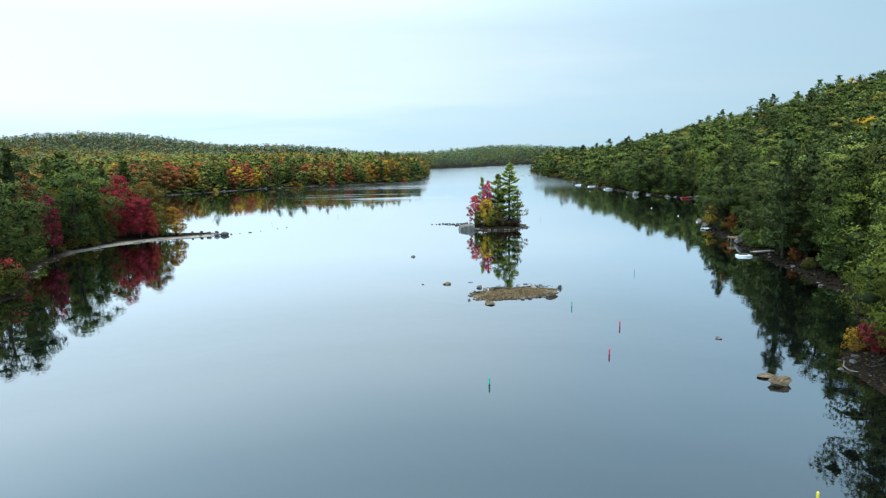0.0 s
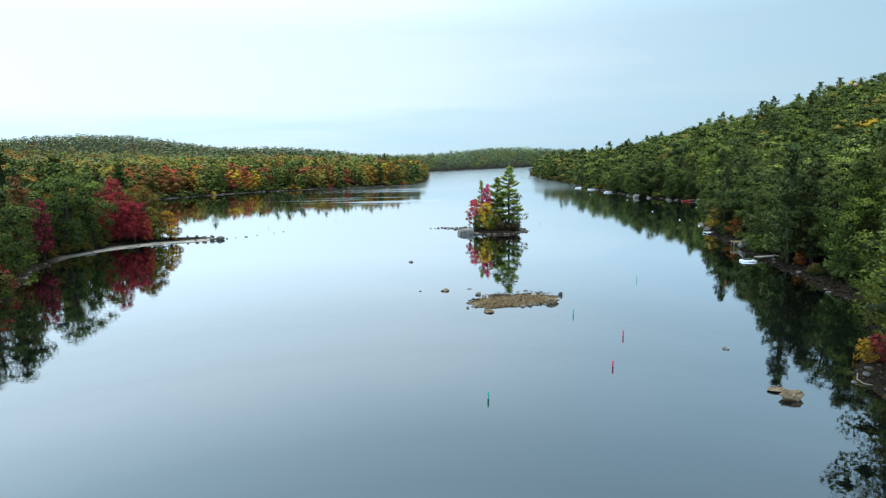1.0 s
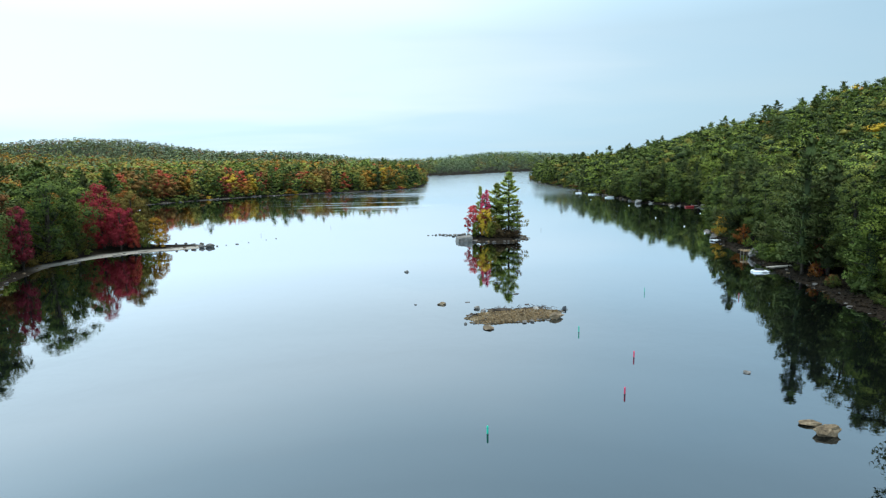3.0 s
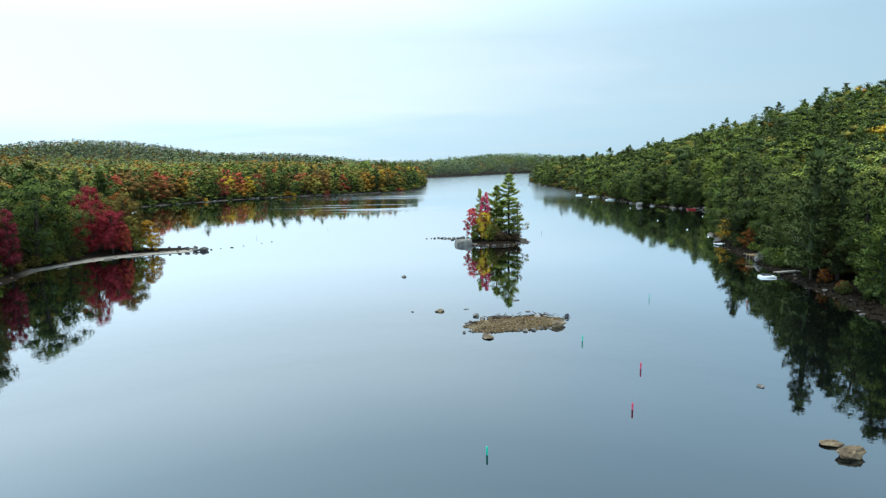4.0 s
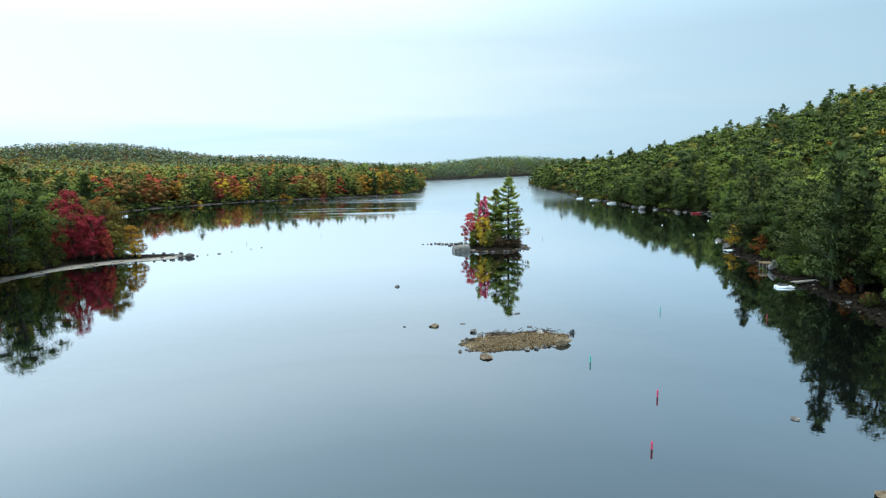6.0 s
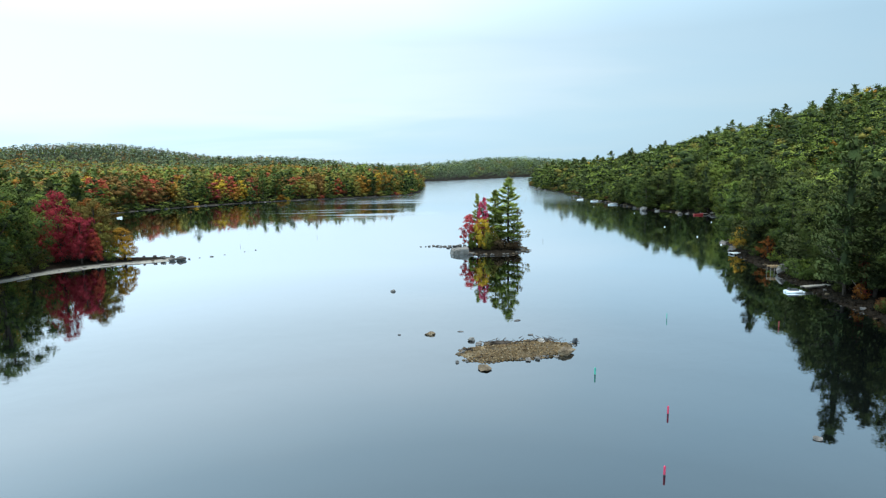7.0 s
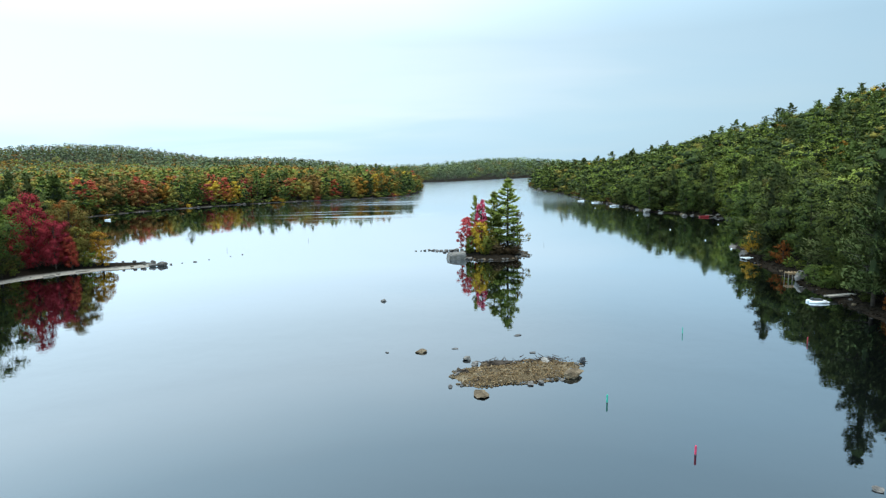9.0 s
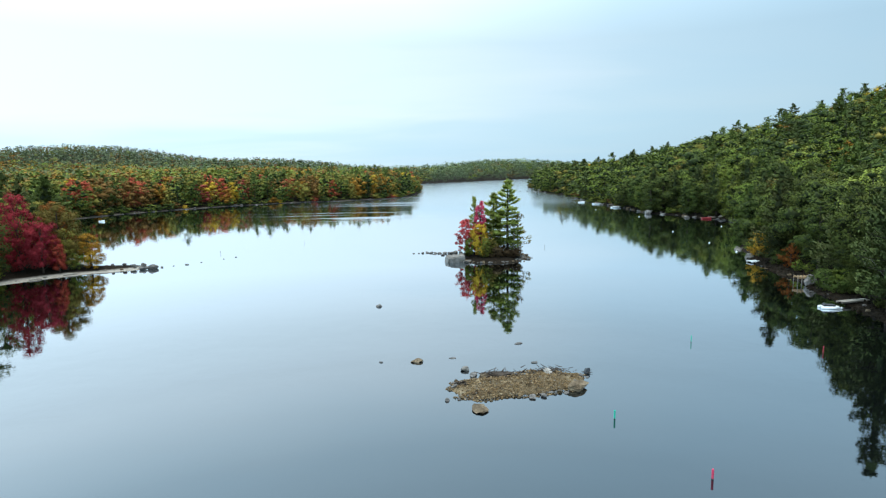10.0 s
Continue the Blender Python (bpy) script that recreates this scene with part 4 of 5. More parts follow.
# -- the west side --
west_front = scatter(-230, 0, 205, 640, 6.4, 4, lambda x, y, d: (d > 1.8) & (d < 38) & (x > -0.8 * y))
woods("west_shore_woods", "autumn-tinged mixed forest along the west shore", [(*r[:5], "leaf_olive" if r[5] == "leaf_yellow" and i % 2 else r[5]) for i, r in enumerate(wood_rows(west_front, rng_w, 0.58, 0.20, 11.5, 16.5, 0.50))], 400, 0.023, 3, lobes=20)
west_near = scatter(-260, -60, 60, 260, 7.0, 5, lambda x, y, d: (d > 20) & (d < 64) & (x > -45 - 0.85 * y))
woods("west_point_woods", "mixed forest behind the sandy west point", wood_rows(west_near, rng_w, 0.28, 0.26, 12.5, 16.5, 0.54), 760, 0.0175, 4)
west_mid = scatter(-640, 0, 250, 760, 10.2, 6, lambda x, y, d: (d >= 38) & (x > -0.85 * y - 40) & (x < 20))
# the haze-tinted foliage grows commoner with distance
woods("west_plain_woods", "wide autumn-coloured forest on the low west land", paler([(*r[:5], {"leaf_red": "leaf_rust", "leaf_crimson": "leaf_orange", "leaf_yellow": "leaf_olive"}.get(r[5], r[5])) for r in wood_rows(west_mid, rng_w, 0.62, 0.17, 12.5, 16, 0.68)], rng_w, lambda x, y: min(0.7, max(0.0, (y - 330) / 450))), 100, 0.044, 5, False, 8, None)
ridge = scatter(-1150, 0, 760, 1180, 11.4, 7, lambda x, y, d: (d > 4) & (x > -0.86 * y - 40))
woods("ridge_woods", "haze-tinted grey-green and rust forest on the distant west ridge", [(*r[:3], r[3] * (0.62 if r[0] > -150 else 1.0), *r[4:]) for r in paler(wood_rows(ridge, rng_w, 0.42, 0.55, 13, 17, 0.56, 0.008), rng_w)], 26, 0.075, 6, False, 5, None)
north = scatter(-80, 420, 640, 1000, 9.5, 8, lambda x, y, d: (d > 2) & (d < 110) & (x < 0.4 * y))
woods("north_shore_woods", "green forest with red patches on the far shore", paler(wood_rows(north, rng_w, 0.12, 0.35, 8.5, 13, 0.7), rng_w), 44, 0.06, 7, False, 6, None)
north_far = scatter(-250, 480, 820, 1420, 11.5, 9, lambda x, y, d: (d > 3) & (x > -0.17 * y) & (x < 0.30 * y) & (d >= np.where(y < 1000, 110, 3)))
woods("north_hill_woods", "haze-tinted grey-green forest on the farthest hill", paler(wood_rows(north_far, rng_w, 0.10, 0.55, 11, 15, 0.62, 0.006), rng_w), 26, 0.075, 8, False, 5, None)
brush_n = scatter(66, 130, 225, 640, 3.6, 33, lambda x, y, d: (d > 0.5) & (d < 4.5))
woods("east_shore_brush", "green brush overhanging the far east waterline", [(x, y, z - 0.2, h, h * 1.5, m) for (x, y, z, h, w, m) in wood_rows(brush_n, rng_w, 0.15, 0.0, 2.6, 5.2, 0.5)], 90, 0.07, 10, False, 5)
brush_w = scatter(-170, 10, 205, 640, 3.8, 34, lambda x, y, d: (d > 0.9) & (d < 5))
woods("west_shore_brush", "green and russet brush along the west waterline", [(x, y, z - 0.2, h, h * 1.5, m) for (x, y, z, h, w, m) in wood_rows(brush_w, rng_w, 0.35, 0.0, 2.4, 4.8, 0.5)], 90, 0.07, 11, False, 5)
behind = scatter(-150, 150, -230, -20, 13, 10, lambda x, y, d: (d > 4) & (d < 60))
woods("south_woods", "green forest along the south shores", wood_rows(behind, rng_w, 0.1, 0.3, 13, 17, 0.9), 60, 0.10, 9, False, 4)

# -- the west point: single trees round the beach --
POINT = [
    ("broad_near", 2, -70.8, 125.5, 14.3, "leaf_crimson", 0.8), ("broad_near", 0, -67.4, 125.6, 10.2, "leaf_crimson", 0.75), ("broad_near", 4, -65.0, 126.4, 6.6, "leaf_crimson", 0.8), ("broad", 1, -72.0, 118.6, 12.0, "leaf_deep", 0.9), ("broad", 0, -66.5, 129.5, 12.5, "leaf_olive", 0.9), ("broad", 4, -64.5, 128, 8.0, "leaf_olive", 0.8),
    ("broad", 4, -61.8, 130.4, 6.6, "leaf_yellow", 1.25), ("bush", 0, -61.0, 129.4, 3.4, "leaf_yellow", 1.0), ("bush", 2, -63.4, 128.6, 3.6, "leaf_green", 1.0), ("broad", 4, -69.0, 131.5, 12.5, "leaf_orange", 0.9), ("broad", 0, -74.5, 113.5, 18.5, "leaf_deep", 1.15), ("broad", 1, -79, 121, 16, "leaf_green", 1.1),
    ("broad", 3, -76, 103.5, 16, "leaf_rust", 0.85), ("broad", 4, -72.8, 104.5, 12.0, "leaf_red", 0.62), ("broad", 2, -67, 84, 15.5, "leaf_deep", 1.2),
    ("broad", 1, -75, 93, 16.5, "leaf_deep", 1.1), ("bush", 0, -60.6, 78, 4.6, "leaf_red", 1.0), ("bush", 1, -59.5, 74.5, 4.2, "leaf_deep", 1.1),
    ("pine_full", 0, -90, 135, 18.5, "needle", 1.2), ("pine_full", 1, -88, 158, 17.5, "needle", 1.25), ("pine_full", 2, -83, 110, 19.5, "needle_blue", 1.2),
    ("broad", 4, -78, 131, 13, "leaf_green", 1.1), ("broad", 2, -83, 146, 12, "leaf_olive", 1.1), ("broad", 0, -72, 137, 11.5, "leaf_green", 1.0),
    ("broad", 3, -88, 148, 14, "leaf_deep", 1.1), ("broad", 1, -70, 133, 12, "leaf_olive", 0.9), ("broad", 0, -84, 128, 14.5, "leaf_orange", 0.9),
    ("broad", 2, -66, 74, 12, "leaf_green", 1.1), ("broad", 3, -64, 64, 13.5, "leaf_deep", 1.1), ("bush", 2, -68, 136, 4.5, "leaf_green", 1.0),
]
for kind, which, x, y, h, mat, wide in POINT:
    tree(kind, which, x, y, h, mat, wide, group="trees of the west point")
rng_p = random.Random(21)
for x, y, z, d in scatter(-160, -50, 20, 222, 7.6, 21, lambda x, y, d: (d > np.where(y < 98, 1.6, np.where(y < 119, 2.4, 3.8))) & (d < 21) & (x > -24 - 0.8 * y)):
    if min((x - p[2]) ** 2 + (y - p[3]) ** 2 for p in POINT) < 30:
        continue
    mat = palette(rng_p, 0.34, 0.25)
    pine_like = mat.startswith("needle")
    far = "" if d < 10 and y > 55 and y < 150 else "_far"
    tree(("pine" if pine_like else "broad") + far, rng_p.randrange(3 if pine_like else 5), x, y, rng_p.uniform(15, 18) if pine_like else rng_p.uniform(11, 14.5), mat,
         rng_p.uniform(0.95, 1.2), group="trees of the west bank")
for x, y, z, d in scatter(-100, -50, 60, 145, 2.7, 22, lambda x, y, d: (d > np.where(y < 98, 0.8, np.where(y < 119, 1.7, 2.9))) & (d < 7.0) & (y < 126)):
    tree("bush", rng_p.randrange(3), x, y, rng_p.uniform(1.3, 3.0), rng_p.choice(["leaf_deep", "brush_brown", "leaf_green", "leaf_olive"]), 1.3, group="shrubs behind the beach")
# shrubs and overhanging boughs along the east bank
EAST_SHRUB = random.Random(31)
for x, y, z, d in scatter(28, 100, 24, 262, 3.0, 23, lambda x, y, d: (d > np.where(y < 100, 1.1, 0.7)) & (d < 4.2) & ~((y > 34) & (y < 47))):
    if min((x - p) ** 2 + (y - q) ** 2 for p, q in KEEP_OPEN) < 9:
        continue
    # mostly dark leaf colours, since the shade down here is painted in
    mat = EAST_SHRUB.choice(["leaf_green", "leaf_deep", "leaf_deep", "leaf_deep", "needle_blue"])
    tree("bush", EAST_SHRUB.randrange(3), x, y, EAST_SHRUB.uniform(1.2, 3.2), mat, 1.2, group="shrubs of the east bank")
for kind, which, x, y, h, mat, wide in (
    ("bush", 0, 36.2, 48.0, 2.2, "leaf_yellow", 0.9), ("bush", 2, 39.2, 47.4, 3.0, "leaf_yellow", 0.9), ("bush", 1, 37.5, 47.4, 2.6, "leaf_red", 0.9),
    ("broad_near", 2, 43.5, 51.5, 12.5, "leaf_green", 0.9), ("broad_near", 0, 42.5, 49.0, 10.0, "leaf_green", 0.85), ("broad_near", 3, 40.0, 37.0, 10.0, "leaf_deep", 0.9), ("broad_near", 4, 48.5, 57.5, 13.0, "leaf_light", 0.95), ("pine_near", 1, 42.5, 41.0, 15.0, "needle", 0.9), ("broad_near", 1, 41.0, 33.0, 13.0, "leaf_green", 0.9),
    ("bush", 0, 54.9, 87.2, 2.2, "leaf_orange", 0.9), ("bush", 2, 56.6, 88.6, 6.2, "leaf_red", 0.5), ("bush", 1, 54.2, 82.4, 1.6, "leaf_rust", 1.0),
    ("bush", 2, 61.0, 118.5, 4.4, "leaf_orange", 0.8), ("bush", 0, 62.8, 131.5, 4.8, "leaf_yellow", 0.8), ("bush", 1, 97.5, 205.0, 3.6, "leaf_red", 1.1),
    ("broad", 2, 106, 232, 9, "leaf_rust", 0.6), ("pine", 1, 57.0, 87.5, 16.0, "needle_blue", 0.95), ("pine", 0, 59.5, 93.0, 17.0, "needle_blue", 0.95), ("broad", 1, 59.2, 100.0, 15.5, "leaf_deep", 0.95), ("broad", 3, 56.4, 81.0, 16.5, "leaf_deep", 0.9), ("pine_near", 2, 54.8, 76.5, 17.5, "needle", 0.9), ("broad_near", 1, 56.0, 76.0, 14.5, "leaf_green", 1.0),
    ("pine_near", 0, 51.5, 62.5, 15.0, "needle_blue", 1.0), ("pine_near", 1, 54.8, 90.0, 20.5, "needle_blue", 0.72),
):
    tree(kind, which, x, y, h, mat, wide, group="autumn trees of the east bank")


# ---- rocks ----
ROCK_MESHES = {}


def rock_mesh(mat, k):
    """One of eight worn shapes of unit size in that stone."""
    if (mat, k) not in ROCK_MESHES:
        bm = rock_bm((1, 1, 1), 500 + k, 2, 0.45, 6)
        me = bpy.data.meshes.new("rock")
        bm.to_mesh(me)
        bm.free()
        me.materials.append(MATS[mat])
        me.polygons.foreach_set("use_smooth", np.full(len(me.polygons), False))
        ROCK_MESHES[(mat, k)] = me
    return ROCK_MESHES[(mat, k)]


def rock(name, x, y, z, sx, sy, sz, mat, k, label, turn=0.0, parent=None, group="", tilt=0.0):
    ob = put(name, rock_mesh(mat, k), parent, pose(x, y, z, tilt, 0, turn) @ Matrix.Diagonal((sx, sy, sz, 1)))
    if not parent:
        tagged(ob, label, "rock", group)
    return ob


def lone_boulder(name, x, y, size, mat, seed, label, turn=0.0, sink=0.25, group=""):
    size = (size[0] * 0.9, size[1] * 0.9, size[2] * 0.68)
    ob = part(name, rock_bm(size, seed, 4, 0.62, 12), mat, smooth=False, m=pose(x, y, max(0.0, ground_z(x, y)) + size[2] * (0.5 - sink), 0, 0, turn))
    return tagged(ob, label, "rock", group)


lone_boulder("boulder", 25.75, 41.2, (1.95, 1.4, 1.2), "granite_tan", 3, "tan granite boulder standing in the shallow water", 20, 0.2)
lone_boulder("flat_boulder", 25.35, 42.6, (1.55, 1.0, 0.62), "granite_tan", 4, "flat tan rock awash beside a larger boulder", -25, 0.25)
lone_boulder("rock", 26.3, 52.1, (0.9, 0.6, 0.35), "granite", 5, "small grey rock just breaking the water", 15)
lone_boulder("rock", -5.3, 98.6, (1.0, 0.7, 0.65), "granite", 6, "round grey rock alone in open water", 0)
lone_boulder("rock", 0.5, 77.0, (1.45, 0.8, 0.6), "granite_tan", 7, "low pale-tan rock alone in open water", 10)
lone_boulder("rock", -2.9, 77.0, (0.45, 0.3, 0.2), "granite_dark", 8, "small dark stone just breaking the water")
lone_boulder("flat_rock", 10.6, 81.9, (1.05, 0.6, 0.25), "granite_dark", 9, "dark flat rock awash in the lake", 12)
lone_boulder("flat_rock", 11.3, 76.2, (0.8, 0.45, 0.2), "granite_dark", 10, "dark flat rock awash in the lake", 8)
lone_boulder("flat_rock", 3.8, 77.8, (0.9, 0.4, 0.2), "granite_dark", 11, "thin dark rock awash in the lake", 5)
for i, (x, y, s) in enumerate(((-46.2, 135.1, 0.9), (-44.5, 137.5, 0.4), (-48.3, 133.9, 0.5), (-39.8, 143.7, 0.7), (-41.5, 141.5, 0.4))):
    lone_boulder("rock", x, y, (s, s * 0.7, s * 0.5), "granite_dark", 20 + i, "small dark stone off the sandy point", i * 40, group="stones off the sandy point")
for i, (x, y, sx, sy, sz) in enumerate(((-50.3, 131.0, 2.0, 1.5, 1.9), (-51.8, 130.4, 1.5, 1.2, 1.2), (-52.6, 132.2, 1.6, 1.2, 1.5), (-54.0, 131.4, 1.6, 1.0, 1.1), (-55.9, 132.0, 0.9, 0.7, 0.8), (-57.9, 131.4, 0.8, 0.6, 0.7), (-49.2, 132.4, 0.9, 0.6, 0.5))):
    lone_boulder("boulder", x - 0.6, y, (sx * 1.0, sy * 0.95, sz * 1.0), "granite_dark" if i % 2 else "granite", 30 + i, "dark grey boulder at the tip of the sandy point", i * 50, 0.2, group="boulders at the point's tip")
lone_boulder("boulder", 78.6, 230.4, (3.0, 2.4, 2.9), "granite_pale", 41, "pale peaked boulder at the water's edge", 0, 0.15)
lone_boulder("boulder", 56.4, 106.3, (1.9, 1.6, 2.9), "granite", 42, "tall grey boulder beside a wooden pier", 30, 0.12)
lone_boulder("boulder", 57.0, 103.6, (1.9, 1.3, 1.1), "granite", 43, "grey boulder at the foot of the bank", 70, 0.2)
lone_boulder("boulder", 61.5, 132.0, (1.8, 1.4, 1.7), "granite_pale", 44, "pale shore boulder beside a floating dock", 0, 0.15)

for i, (x, y, s) in enumerate(((72.5, 424, 2.2), (74.5, 430, 1.8), (76, 437, 2.4), (73.5, 418, 1.6), (75, 410, 1.7), (70.5, 427, 1.4), (77.5, 446, 2.0), (66.0, 431, 1.3), (62.5, 440, 1.1), (85.5, 214.0, 1.8), (82.5, 227.5, 1.5), (79.5, 243.0, 1.7))):
    lone_boulder("boulder", x, y, (s * 1.4, s, s * 0.7), "granite_pale" if i % 3 else "granite", 150 + i, "grey boulder lying along the far east shore", i * 71, 0.2, group="boulders of the far shore")

# stones washed along the foot of the banks
rng_s = random.Random(44)
for x, y, z, d in scatter(28, 100, 30, 300, 2.3, 45, lambda x, y, d: (d > -0.7) & (d < 1.0)):
    s = rng_s.uniform(0.15, 0.6) * (2.2 if rng_s.random() < 0.06 else 1.0)
    rock("shore_rock", x, y, max(z, -0.1) + s * 0.1, s * 1.25, s, s * 0.7, rng_s.choice(["granite", "granite_dark", "granite_dark", "granite_tan"]), rng_s.randrange(8), "weathered stone on the east shore", rng_s.uniform(0, 360), group="stones of the east shore")
for x, y, z, d in scatter(66, 100, 170, 345, 3.4, 48, lambda x, y, d: (d > -1.2) & (d < 1.8)):
    s = rng_s.uniform(0.5, 1.5)
    rock("shore_rock", x, y, max(z, -0.1) + s * 0.12, s * 1.4, s, s * 0.75, rng_s.choice(["granite", "granite", "granite_tan", "granite_pale"]), rng_s.randrange(8), "broad grey stone along the far east shore", rng_s.uniform(0, 360), group="stones of the far east shore")
for x, y, z, d in scatter(-76, -52, 66, 136, 2.2, 47, lambda x, y, d: (d > -0.7) & (d < 1.2)):
    s = rng_s.uniform(0.2, 0.6)
    rock("shore_rock", x, y, max(z, -0.1) + s * 0.1, s * 1.4, s, s * 0.6, rng_s.choice(["granite", "granite_dark", "granite_tan"]), rng_s.randrange(8), "weathered stone on the west beach", rng_s.uniform(0, 360), group="stones of the west beach")
for x, y, z, d in scatter(-145, -5, 225, 420, 4.6, 46, lambda x, y, d: (d > -1.5) & (d < 1.6)):
    s = rng_s.uniform(0.5, 1.3)
    rock("shore_rock", x, y, max(z, -0.1) + s * 0.1, s * 1.5, s, s * 0.6, rng_s.choice(["granite", "granite_dark", "granite_dark"]), rng_s.randrange(8), "weathered stone on the west shore", rng_s.uniform(0, 360), group="stones of the west shore")


# ---- low islands ----
def mound(name, cx, cy, rx, ry, top, mat, seed, label, power=1.0, squash=None, kind="structure"):
    """A low island: an uneven rounded sheet that dips under the water all round."""
    rng = np.random.default_rng(seed)
    rings, spokes = 14, 56
    ph = rng.uniform(0, 6.28, 6)
    verts, faces = [(cx, cy, top)], []
    for i in range(1, rings + 1):
        f = i / rings * 1.18
        for j in range(spokes):
            a = j * 2 * math.pi / spokes
            e = 1 + 0.10 * math.sin(2 * a + ph[0]) + 0.07 * math.sin(3 * a + ph[1]) + 0.05 * math.sin(7 * a + ph[2]) + 0.03 * math.sin(13 * a + ph[3])
            ca, sa = math.cos(a), math.sin(a)
            if squash:
                ca, sa = math.copysign(abs(ca) ** squash, ca), math.copysign(abs(sa) ** squash, sa)
            x, y = cx + rx * e * f * ca, cy + ry * e * f * sa
            z = top * (1 - f ** (2.2 * power)) if f <= 1 else -(f - 1) * 3.5
            z += 0.10 * top * noise.noise(Vector((x * 0.9, y * 0.9, seed))) * (1 if f < 1 else 0.2)
            verts.append((x, y, z))
    for j in range(spokes):
        faces.append((0, 1 + j, 1 + (j + 1) % spokes, 1 + (j + 1) % spokes))
    tri = [(f[0], f[1], f[2]) for f in faces]
    for i in range(rings - 1):
        for j in range(spokes):
            a, b = 1 + i * spokes + j, 1 + i * spokes + (j + 1) % spokes
            tri += [(a, a + spokes, b + spokes), (a, b + spokes, b)]
    ob = new(name, mesh_from(name, verts, tri, [mat], smooth=True))
    return tagged(ob, label, "island", kind=kind)


# pale drift logs stranded along the west beach
for i, (x, y, a, n) in enumerate(((-62.5, 125.4, 35, 2.2), (-66.0, 121.4, 48, 1.6), (-58.6, 128.6, 20, 1.4), (-69.8, 113.5, 70, 2.6))):
    log = empty("drift_log", pose(x, y, max(0.05, ground_z(x, y)) + 0.08, 0, 0, a), "pale bare drift log stranded on the beach", "driftwood", "drift logs on the beach")
    bole = part("trunk", rod_bm((-n / 2, 0, 0), (n / 2, 0.1, 0.03), 0.10, 0.06, 7), "bark_pale", log)
    part("branch", rod_bm((0.1 * n, 0.05, 0.03), (0.3 * n, 0.45, 0.25), 0.04, 0.015, 5), "bark_pale", bole)

# the gravel bar
bar = mound("gravel_bar", 9.0, 70.9, 5.3, 2.35, 0.38, "gravel", 2, "low tan gravel bar showing above the lake", 1.2, 0.8, kind="")
bar.matrix_basis = Matrix.Translation((9.0, 70.9, 0)) @ pose(0, 0, 0, 0, 0, 13) @ Matrix.Translation((-9.0, -70.9, 0))
rng_b = random.Random(50)


def bar_spot(a, f):
    """A place on the bar: its outline is squarer than an oval, and frayed."""
    ca, sa = math.cos(a), math.sin(a)
    fray = 1 + 0.06 * math.sin(5 * a + 1) + 0.05 * math.sin(11 * a)
    return 9.0 + 5.7 * f * fray * math.copysign(abs(ca) ** 0.8, ca), 70.9 + 2.65 * f * fray * math.copysign(abs(sa) ** 0.8, sa)


for i in range(270):
    a, f = rng_b.uniform(0, 6.283), rng_b.random() ** 0.5 * 1.06
    edge = f > 0.86
    x, y = bar_spot(a, f)
    s = rng_b.uniform(0.05, 0.13) if not edge else rng_b.uniform(0.07, 0.30)
    z = 0.42 * (1 - f ** 2.6)
    rock("stone", x, y, max(z, 0) + s * 0.1, s * 1.3, s, s * 0.75, rng_b.choice(["granite", "granite_tan", "gravel", "gravel", "gravel", "granite_dark"]), 4 + rng_b.randrange(4), "", rng_b.uniform(0, 360), parent=bar)
rubble_v, rubble_f, at = [], [], 0
rng_r = np.random.default_rng(58)
for i in range(8200):
    a, f = rng_r.uniform(0, 6.283), rng_r.random() ** 0.45 * 1.02
    s = 0.022 + 0.075 * rng_r.random() ** 5
    z = 0.42 * (1 - min(f, 1) ** 2.6) + 0.25 * s
    v, q, _ = lump(np.array((*bar_spot(a, f), z)), s * rng_r.uniform(0.55, 1.5, 3) * (1, 1, 0.8), rng_r, 0, 0.8)
    rubble_v.append(v)
    rubble_f.append(q + at)
    at += len(v)
rubble_mesh = mesh_from("rubble", np.concatenate(rubble_v), np.concatenate(rubble_f), ["rubble_stone"])
tagged(put("rubble", rubble_mesh, bar), kind="stuff")
